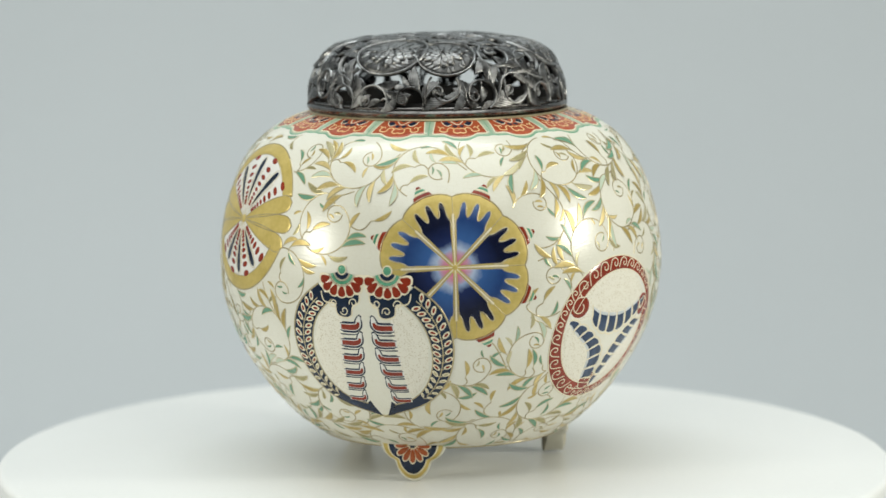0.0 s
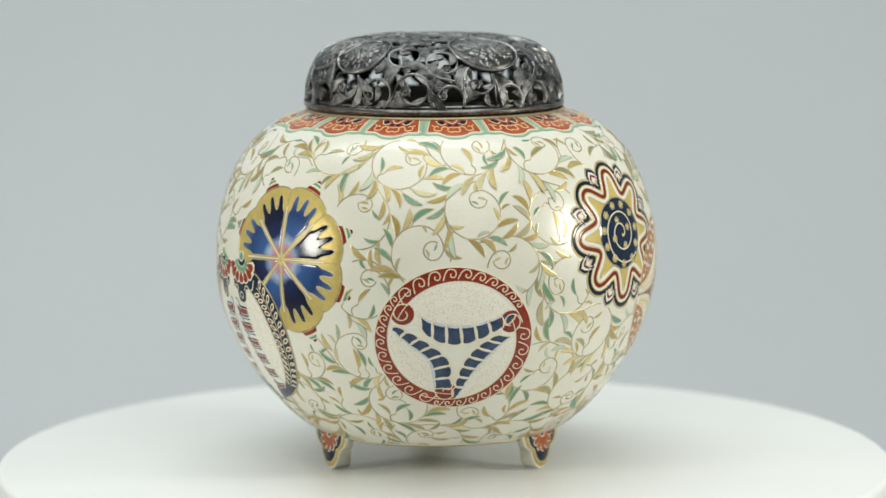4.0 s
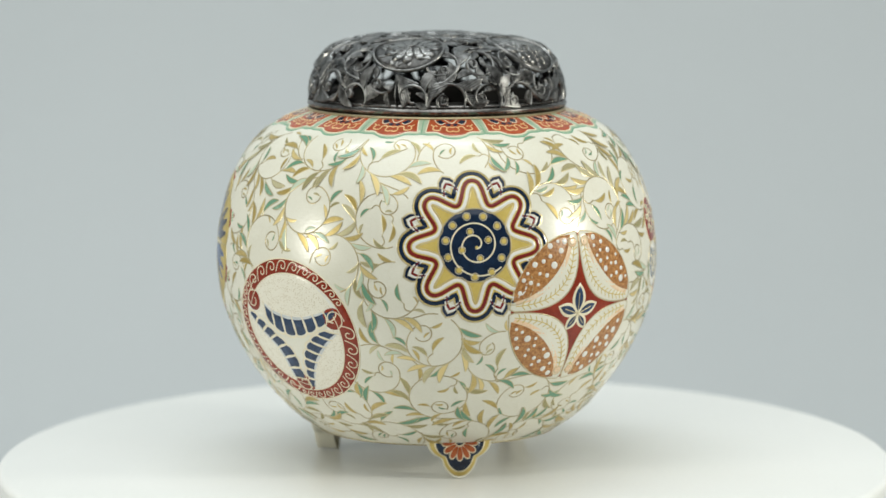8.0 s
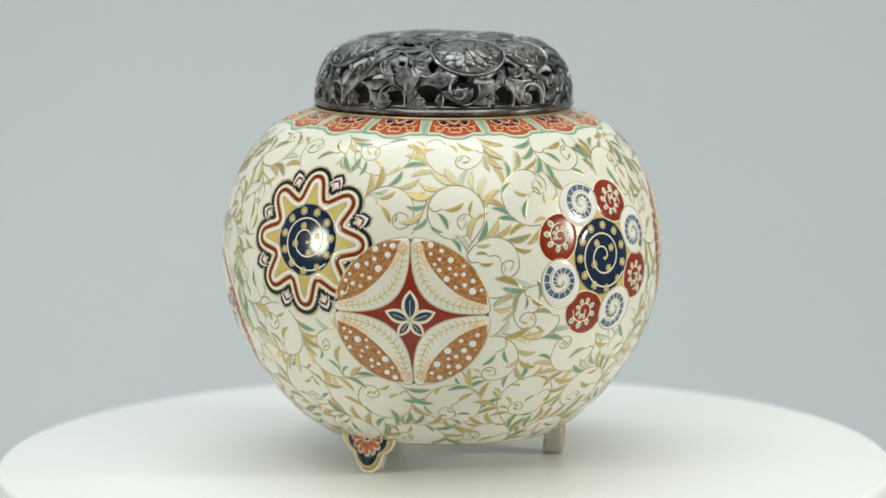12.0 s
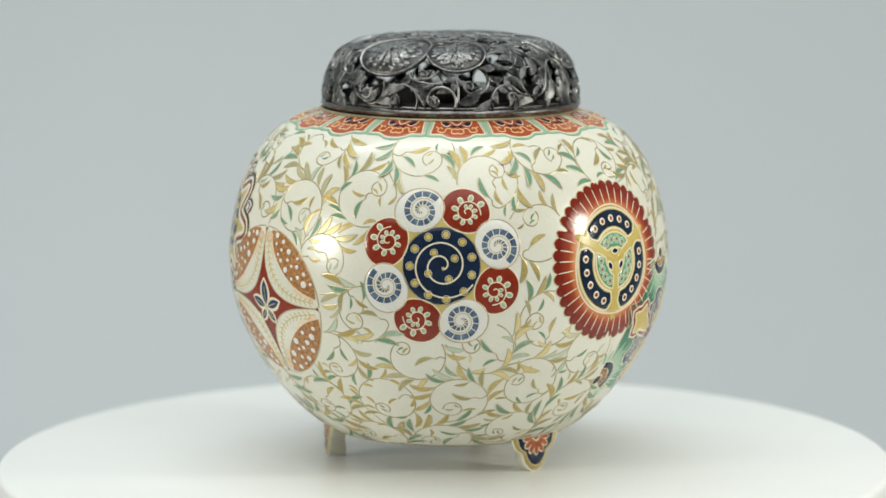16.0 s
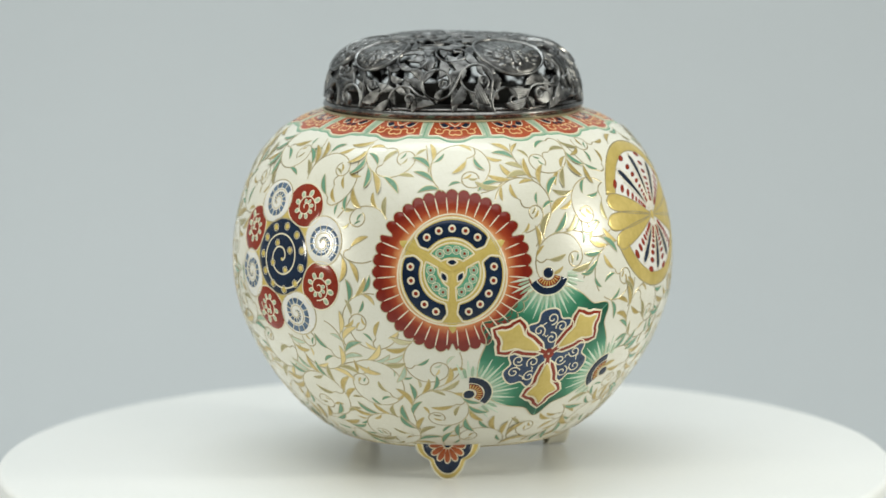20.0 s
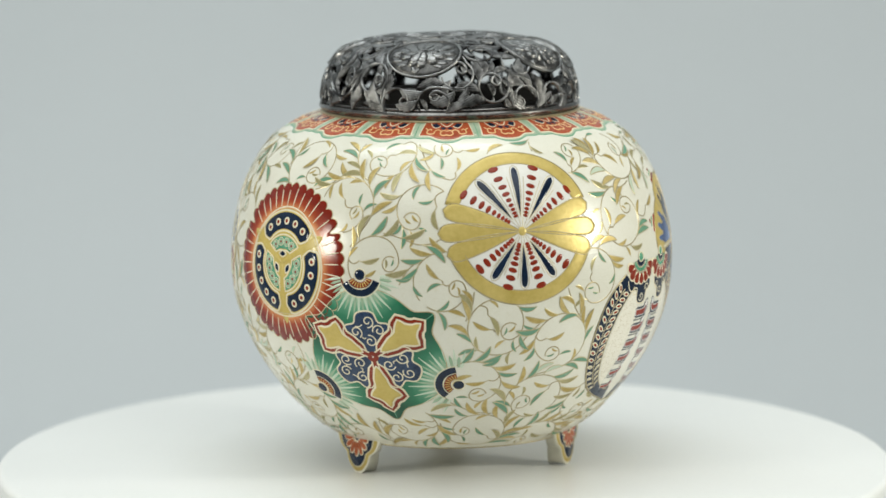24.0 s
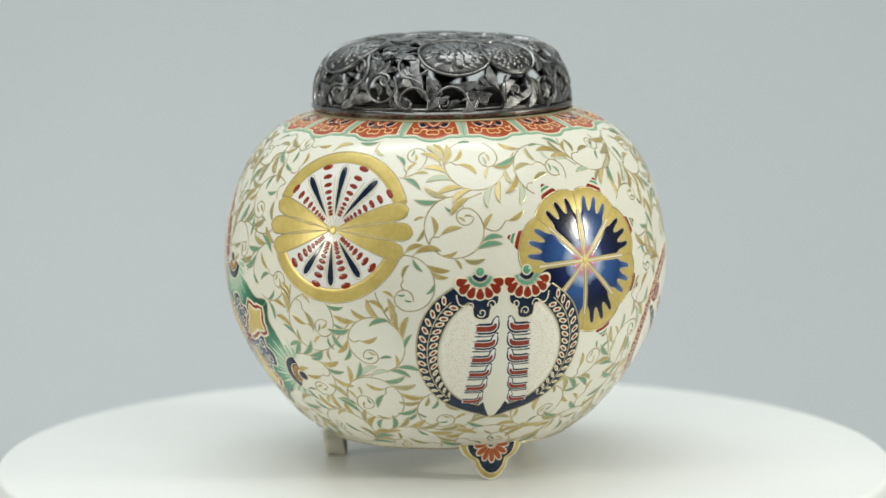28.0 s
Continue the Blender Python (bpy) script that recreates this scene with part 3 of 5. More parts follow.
def shell_pair_medallion(burner):
    """Two tall ribbed shells side by side, each with a banded navy outer edge."""
    edge = curve(np.array([(0.58, 0.66), (0.85, 0.44), (0.98, 0.06), (0.89, -0.40), (0.62, -0.73), (0.36, -0.85), (0.06, -0.95)]), 30)
    m = Medallion(burner, "shell_pair_medallion", "pair of navy-edged ribbed shells with red-petalled crowns", -106.4, 0.0464, 0.0248, np.r_[edge, edge[::-1] * [-1, 1]][::-1], IVORY, h=0.00002, tall=1.09, lift=0.00013)
    for s in (1, -1):
        flip = np.array([s, 1])

        def P(points, steps=30):
            q = curve(np.array(points), steps) * flip
            return q

        outer = [(0.60, 0.66), (0.86, 0.44), (0.99, 0.06), (0.90, -0.40), (0.62, -0.74), (0.36, -0.86), (0.14, -0.93)]
        inner = [(0.42, 0.50), (0.62, 0.30), (0.73, 0.00), (0.68, -0.38), (0.50, -0.64), (0.34, -0.74), (0.17, -0.79)]
        a, b = P(outer), P(inner)

        def navy(build, patch, a=a, b=b, s=s):
            z = np.array([-0.00003, L2, L2, L2, L2, -0.00003])
            rows = np.stack([patch.lay(a + (b - a) * np.clip(k, 0.0, 1.0), h) for k, h in zip((0, 0.06, 0.35, 0.65, 0.94, 1), z)], 1)
            build.grid(rows if s > 0 else rows[:, ::-1])

        m.put("navy_band", NAVY, navy)
        m.line("band_line", LINE, a, 0.022, L3)
        m.line("band_line", LINE, b, 0.018, L3)
        mid = a * 0.5 + b * 0.5
        m.line("vine", GILT, mid[2:-7], 0.016, L3)
        for n_bud in range(15):
            k = 3 + n_bud * 1.4
            i = int(k)
            d = mid[i + 1] - mid[i - 1]
            d /= np.linalg.norm(d)
            n = np.array([-d[1], d[0]])
            small = 1.0 if k < 14 else 1.0 - 0.045 * (k - 14)
            for side in (1, -1):
                base = mid[i] + (mid[i + 1] - mid[i]) * (k - i)
                c = base + n * side * 0.068 * small - d * (0.030 + 0.015 * side)
                ang = math.degrees(math.atan2(*(d * -0.75 + n * side)[::-1]))
                m.line("bud_stalk", GILT, np.array([base + d * 0.012, c]), 0.012, L3)
                m.dot("bud_line", CREAM, c, 0.036 * small, L3, 12, 1.75, ang, 0.00003)
                m.dot("bud", RED if k < 17 else GILT, c, 0.020 * small, L4, 9, 1.9, ang)
        tip = np.array([(0.20, -0.80), (0.13, -0.74), (0.09, -0.84), (0.03, -0.97), (0.16, -0.93), (0.36, -0.86), (0.34, -0.74)]) * flip
        m.plate("navy_tip", NAVY, tip[::-1] if s > 0 else tip, L2, tip.mean(0))
        belly = np.array([(0.30, 0.42), (0.42, 0.46), (0.60, 0.29), (0.71, 0.0), (0.66, -0.38), (0.49, -0.62), (0.40, -0.68), (0.36, -0.45), (0.33, -0.2), (0.29, 0.05)]) * flip
        m.plate("stippled_belly", SHELL_DOTS, belly[::-1] if s > 0 else belly, L1, (0.48 * s, -0.1), 4)
        for k in range(6):
            y = 0.25 - 0.185 * k
            x0, x1 = 0.03 + 0.026 * max(0, k - 1.5), 0.33 + 0.012 * k
            thick = 1.0 - 0.075 * k
            line = curve(np.array([(x1, y - 0.055), (x0 + 0.60 * (x1 - x0), y - 0.058), (x0 + 0.24 * (x1 - x0), y - 0.028), (x0 + 0.06, y + 0.035), (x0 + 0.035, y + 0.085)]), 22) * flip
            t = np.linspace(0, 1, 22)
            full = thick * np.interp(t, [0, 0.1, 0.5, 0.8, 1.0], [0.135, 0.150, 0.155, 0.120, 0.040])
            m.line("navy_rib", NAVY, line, full, L1 + 0.00002)
            m.line("white_rib", WHITE, line[:-1], full[:-1] * 0.74, L2 + 0.00002)
            m.line("red_rib", RED, line[1:17], full[1:17] * 0.60 * np.interp(t[1:17], [0, 0.6, 0.8], [1, 1, 0.5]), L3 + 0.00002)
            under = line - [0.0, 0.086 * thick]
            m.line("rib_shade", NAVY, under[:15], np.linspace(0.022, 0.010, 15), L1 + 0.00002)
        cloud = [(0.06, 0.56), (0.08, 0.47), (0.15, 0.43), (0.17, 0.33), (0.28, 0.30), (0.36, 0.35), (0.38, 0.45), (0.50, 0.46), (0.56, 0.58)]
        q = P(cloud, 26)
        o = np.r_[q, [(0.3 * s, 0.60)]]
        m.plate("navy_cloud", NAVY, o if s > 0 else o[::-1], L2, (0.28 * s, 0.48))
        m.line("cloud_line", CREAM, q, 0.022, L3)
        for cx, cy, w in ((0.14, 0.47, 1), (0.26, 0.38, -1), (0.40, 0.46, -1)):
            m.line("curl", CREAM, spiral((cx * s, cy), 0.055, 0.015, 200, w * s * 1.1, 18), 0.018, L3)
        cx, cy = 0.285 * s, 0.80
        for k in range(7):
            ang = -90 + (k - 3) * 22
            base, tipp = polar(0.14, ang, (cx, cy)), polar(0.37 if abs(k - 3) < 3 else 0.33, ang, (cx, cy))
            base, tipp = base * [1, 0.8] + [0, cy * 0.2], tipp * [1, 0.8] + [0, cy * 0.2]
            m.plate("petal_line", CREAM, tear(base, tipp, 0.150, 16, 0.7), L3, rings=1)
            m.plate("red_petal", RED, tear(base, tipp * 0.93 + base * 0.07, 0.112, 16, 0.7), L4, rings=1)
        for name, mat, r0, r1, h in (("cream_line", CREAM, 0.15, 0.185, 0.00017), ("green_arc", GREEN, 0.115, 0.155, 0.000185), ("cream_line", CREAM, 0.095, 0.115, 0.000185), ("navy_arc", NAVY, 0.05, 0.095, 0.000185)):
            m.arc(name, mat, r0, r1, 195, 345, h, (cx, cy + 0.02), 14)
        m.dot("green_knob", GREEN, (cx, cy + 0.035), 0.05, 0.0002)
        m.line("knob_line", CREAM, polar(0.055, np.linspace(0, 360, 20), (cx, cy + 0.035)), 0.016, 0.0002)


def ring_medallion(burner):
    """Three horn shells chasing one another in a ring."""
    m = Medallion(burner, "ring_medallion", "three white horn shells with red scrolled rims and blue ribs", -37.0, 0.0466, 0.0230, polar(0.985 + 0 * ROUND, ROUND), WHITE, h=0.00003)
    for k in range(3):
        c, s = math.cos(radians((0, -131, -246)[k])), math.sin(radians((0, -131, -246)[k]))
        R = np.array([[c, s], [-s, c]])
        a = np.linspace(156, 14, 50)
        outer = polar(np.full(50, 1.0), a)
        t = np.linspace(0, 1, 50)
        w = 0.225 - 0.12 * t**1.6
        inner = polar(1.0 - w, a)

        def red(build, patch, o=outer @ R, i=inner @ R):
            z = (-0.00003, L2, L2, L2, -0.00003)
            build.grid(np.stack([patch.lay(o + (i - o) * f, h) for f, h in zip((0, 0.05, 0.5, 0.95, 1), z)], 1)[::-1])

        m.put("red_rim", RED, red)
        m.line("rim_line", CREAM, outer @ R, 0.020, L3)
        m.line("rim_line", CREAM, inner @ R, 0.018, L3)
        head = polar(0.755, 150.0)
        m.put("red_curl", RED, lambda b, p: disc(b, p, head @ R, 0.155, L2 + 0.00002, 22, 1.0, 0, 3))
        m.line("curl_line", CREAM, spiral(head, 0.140, 0.05, 60, 0.95, 30) @ R, 0.022, L3 + 0.00001)
        # running waves, each curling over before the next
        wave = curve(np.array([(-0.58, 0.14), (-0.44, 0.44), (-0.16, 0.84), (0.18, 0.82), (0.32, 0.54), (0.14, 0.30), (-0.05, 0.42), (0.02, 0.58)]), 30)
        ang = 134.0
        while ang > 27:
            g = (150 - ang) / 132
            wd = 0.225 - 0.12 * g**1.6
            step = math.degrees(wd * 1.12)
            m.line("wave", CREAM, polar(1.0 - wd * (1 - wave[:, 1]), ang - wave[:, 0] * step) @ R, 0.020, L3)
            ang -= step
    m.put("stippled_belly", SHELL_DOTS, lambda b, p: disc(b, p, (0, 0), 0.83, L1 - 0.00001, 48, rings=6))
    horns = (
        ([(-0.42, 0.20), (-0.27, 0.06), (-0.06, -0.01), (0.16, 0.0), (0.39, 0.09), (0.59, 0.20), (0.77, 0.34)],
         [(-0.44, 0.39), (-0.29, 0.31), (-0.09, 0.27), (0.14, 0.25), (0.34, 0.28), (0.52, 0.33), (0.74, 0.40)]),
        ([(0.58, 0.08), (0.37, -0.03), (0.24, -0.15), (0.13, -0.33), (0.08, -0.51), (0.05, -0.66), (0.03, -0.82)],
         [(0.76, 0.04), (0.58, -0.11), (0.41, -0.29), (0.29, -0.43), (0.21, -0.56), (0.15, -0.68), (0.08, -0.81)]),
        ([(-0.05, -0.70), (-0.05, -0.48), (-0.06, -0.30), (-0.18, -0.15), (-0.37, -0.01), (-0.54, 0.10), (-0.78, 0.19)],
         [(-0.26, -0.70), (-0.28, -0.48), (-0.31, -0.33), (-0.40, -0.20), (-0.53, -0.10), (-0.66, 0.01), (-0.79, 0.15)]))
    hub = np.r_[curve(horns[0][0], 20), curve(horns[1][0], 20), curve(horns[2][0], 20)][::-1]
    m.plate("white_hub", IVORY, hub, L1 + 0.00002, (0.0, -0.14), 4)
    for low, high in horns:
        e, top = curve(low, 64), curve(high, 64)
        stops = np.linspace(0, 63, 8).astype(int)
        for j in range(7):
            i0, i1 = stops[j], stops[j + 1]
            x = np.linspace(0, 1, 9)
            d = e[i1] - e[i0]
            n = top[(i0 + i1) // 2] - e[(i0 + i1) // 2]
            n = n / max(np.linalg.norm(n), 1e-6)
            near = e[i0] + d * x[:, None] - n * (0.040 * (1 - (2 * x - 1) ** 2) ** 0.6)[:, None]
            far = top[i0] + (top[i1] - top[i0]) * x[:, None]
            for name, mat, reach, h in (("pale_rib", PALE_BLUE, 1.0, L2), ("blue_rib", RIBS, 0.86, L3)):
                o = np.r_[near, (near + (far - near) * reach)[::-1]]
                c = o.mean(0)
                m.plate(name, mat, c + (o - c) * 0.92, h, c, 3)
            m.line("rib_line", CREAM, curve([near[0] - n * 0.01, near[0] * 0.5 + far[0] * 0.5 + d * 0.10, far[0]], 8), np.linspace(0.040, 0.016, 8), L4)
            m.line("rib_line", CREAM, near - n * 0.008, 0.024, L4)


def spiral_disc(m, radius, lean):
    """Navy disc with a pale spiral and rows of yellow beads."""
    m.put("navy_disc", NAVY, lambda b, p: disc(b, p, (0, 0), radius, L2, 48, rings=4))
    m.line("disc_line", LINE, polar(radius, ROUND), 0.020, L3, True)
    d = np.linspace(0, 760, 110)
    far = np.interp(d, [0, 60, 120, 210, 300, 400, 520, 640, 760], [0.93, 0.80, 0.68, 0.60, 0.565, 0.47, 0.33, 0.20, 0.09])
    m.line("spiral", CREAM, polar(radius * far, lean - d), 0.028, L3)
    for r, count, start, size in ((0.805, 11, 14, 0.047), (0.385, 4, 60, 0.043)):
        for j in range(count):
            a = start + lean + j * 360 / count
            far = r + (0.055 if count > 9 and j > 8 else 0.0)
            m.dot("yellow_bead", YELLOW, polar(radius * far, a), size, L3, 12)
            m.line("bead_line", CREAM, polar(size * 1.06, np.linspace(0, 360, 14, endpoint=False), polar(radius * far, a)), 0.010, L2 + 0.00001, True)
    m.dot("yellow_bead", YELLOW, (0.02, -0.03), 0.026, L3, 10)


def star_medallion(burner):
    """Wavy eight-pointed star in navy, white and red bands."""
    ray = np.linspace(0, 360, 240, endpoint=False)
    x = np.abs((ray + 22.5) % 45 - 22.5) / 22.5
    core = polar(np.interp(x, [0.0, 0.08, 0.20, 0.34, 0.52, 0.75, 1.0], [0.745, 0.70, 0.60, 0.525, 0.475, 0.45, 0.443]), ray)

    def grown(d):
        """The core star's outline, d further out on all sides."""
        u = polar(1.0, ray)
        along = core @ u.T
        across = core[:, :1] * u[:, 1] - core[:, 1:] * u[:, 0]
        return u * np.where(np.abs(across) < d, along + np.sqrt(np.maximum(d * d - across**2, 0)), 0).max(0)[:, None]

    m = Medallion(burner, "star_medallion", "eight-pointed wavy star banded in navy, white and red", 14.0, 0.0756, 0.0222, grown(0.255), YELLOW, h=L1)
    for d, w, name, mat, h in ((0.255, 0.020, "gilt_line", GILT, L3), (0.211, 0.074, "navy_band", NAVY, L2), (0.158, 0.034, "white_band", WHITE, L3), (0.108, 0.070, "red_band", MAROON, L2), (0.045, 0.058, "white_band", WHITE, L3), (0.010, 0.014, "gilt_line", GILT, L3)):
        m.line(name, mat, grown(d), w, h, True)
    for k in range(8):
        a = 22.5 + 45 * k
        for r, name, mat, w in ((0.985, "gilt_line", GILT, 0.075), (0.975, "navy_chevron", NAVY, 0.050), (0.925, "white_chevron", WHITE, 0.032), (0.885, "red_chevron", MAROON, 0.036), (0.845, "white_chevron", WHITE, 0.028)):
            o = np.array([polar(r - 0.15, a - 8.0), polar(r - 0.05, a - 4.2), polar(r, a), polar(r - 0.05, a + 4.2), polar(r - 0.15, a + 8.0)])
            m.line(name, mat, o, w, L1 if name[0] == "g" else L2)
    spiral_disc(m, 0.475, -40)


def cowrie_medallion(burner):
    """Four spotted cowries round a red field with a blue star flower."""
    m = Medallion(burner, "cowrie_medallion", "four orange white-spotted cowrie shells round a red field", 42.8, 0.0549, 0.0230, polar(0.985 + 0 * ROUND, ROUND), RED, h=L1)
    rng = random.Random(5)
    for k in range(4):
        c, s = math.cos(radians(90 * k)), math.sin(radians(90 * k))
        R = np.array([[c, s], [-s, c]])
        outer = polar(1.0, np.linspace(2, 88, 26))
        inner = curve([(0.010, 0.985), (0.014, 0.74), (0.060, 0.46), (0.205, 0.205), (0.46, 0.060), (0.74, 0.014), (0.985, 0.010)], 30)
        whole = np.r_[outer, inner[1:-1]]
        m.plate("cowrie", IVORY, whole @ R, L2, np.array([0.53, 0.53]) @ R, 5, 0.00003)
        m.line("cowrie_line", GILT, whole @ R, 0.020, L3, True)
        mid = curve([(0.12, 0.965), (0.20, 0.72), (0.34, 0.50), (0.50, 0.34), (0.72, 0.20), (0.965, 0.12)], 24)
        back = np.r_[outer[4:-4], mid[::1]]
        m.plate("blush", BLUSH, (np.r_[outer[3:-3], mid - [0.045, 0.045]]) @ R, L2 + 0.00002, np.array([0.60, 0.60]) @ R, 4)
        m.plate("orange_back", COWRIE, back @ R, L2 + 0.000035, np.array([0.62, 0.62]) @ R, 4)
        spots = []
        for _ in range(900):
            p = polar(rng.uniform(0.58, 0.95), rng.uniform(8, 82))
            size = rng.choice((0.030, 0.038, 0.048, 0.056))
            j = np.argmin(np.linalg.norm(mid - p, axis=1))
            if p.sum() < mid[j].sum() + 0.09 or any(np.hypot(*(p - q)) < size + z + 0.026 for q, z in spots):
                continue
            spots.append((p, size))
        for p, size in spots:
            m.dot("white_spot", WHITE, p @ R, size, L4 + 0.00002, 10)
        line = curve([(0.075, 0.92), (0.105, 0.68), (0.20, 0.41), (0.41, 0.20), (0.68, 0.105), (0.92, 0.075)], 18)
        m.line("vein", YELLOW, line @ R, 0.016, L4)
        for j in range(1, 17):
            d = line[j + 1] - line[j - 1]
            d /= np.linalg.norm(d)
            n = np.array([-d[1], d[0]])
            for side in (1, -1):
                m.line("barb", YELLOW, np.array([line[j], line[j] + n * side * 0.055 + d * 0.040]) @ R, 0.016, L4)
        e = np.array([0.10, 0.86]) if k % 2 == 0 else np.array([0.86, 0.10])
        m.dot("shell_end", BLUSH, e @ R, 0.075, L4, 16)
        m.line("end_curl", GILT, spiral(e, 0.08, 0.02, 20, 1.6, 30) @ R, 0.014, L4 + 0.00003)
    ctr = np.array([0.0, -0.07])
    for k, far in enumerate((0.37, 0.31, 0.24, 0.24, 0.31)):
        a = (90, 160, 232, 308, 20)[k]
        m.plate("petal_border", CREAM, lens(ctr - polar(0.02, a), ctr + polar(far + 0.035, a), 0.27, 0.27), L3, rings=2)
    for k, far in enumerate((0.37, 0.31, 0.24, 0.24, 0.31)):
        a = (90, 160, 232, 308, 20)[k]
        m.plate("blue_petal", RIBS, lens(ctr + polar(0.02, a), ctr + polar(far, a), 0.22, 0.22), L4, rings=2)
        m.line("petal_vein", GILT, np.array([ctr, ctr + polar(far * 0.72, a)]), 0.018, L4 + 0.00003)


def nautilus_medallion(burner):
    """Eight coiled shells, red and white by turns, round a navy disc."""
    m = Medallion(burner, "nautilus_medallion", "navy spiral disc ringed by coiled red and white shells", 95.4, 0.0703, 0.0229, polar(0.72 + 0 * ROUND, ROUND), YELLOW, h=L1)
    for k in range(8):
        red = k % 2 == 0
        a = 65 - 45 * k
        ctr = polar(0.742, a)
        f = np.linspace(0, 360, 36, endpoint=False)
        r = 0.298 + 0.03 * np.cos(np.radians(f - a - 60)) + 0.02 * np.cos(np.radians(2 * (f - a - 90)))
        o = polar(r, f, ctr)
        m.plate("coiled_shell", RED if red else WHITE, o, L2 + 0.00002 * (k % 2), ctr, 4)
        m.line("shell_line", CREAM if red else GILT, o, 0.020, L3 + 0.00001, True)
        t = np.linspace(0, 1, 50)
        lead = a - 75
        ring = 0.178 - 0.160 * t**0.8
        wide = 0.118 * np.minimum(1, ring / 0.09)
        if not red:
            m.line("blue_coil", STEEL, polar(ring + wide * 0.50, lead + 600 * t, ctr), wide * 0.98, L3)
        m.line("coil", CREAM if red else GILT, polar(ring, lead + 600 * t, ctr), 0.019, L4)
        for j in range(1, 14 if red else 22):
            q = j / (14 if red else 22)
            rr, ang = 0.178 - 0.160 * q**0.8, lead + 600 * q
            if red:
                if rr > 0.04:
                    big = min(1.0, 0.5 + rr * 3.4)
                    m.dot("green_chip_line", CREAM, polar(rr + 0.046 * big, ang, ctr), 0.050 * big, L3, 9, 1.25, ang)
                    m.dot("green_chip", PALE_GREEN, polar(rr + 0.048 * big, ang, ctr), 0.034 * big, L4, 8, 1.3, ang)
            else:
                m.line("stroke_line", CREAM, polar(np.array([rr, rr + 0.125 * min(1, rr / 0.09)]), np.full(2, ang), ctr), 0.016, L4)
    spiral_disc(m, 0.49, -30)


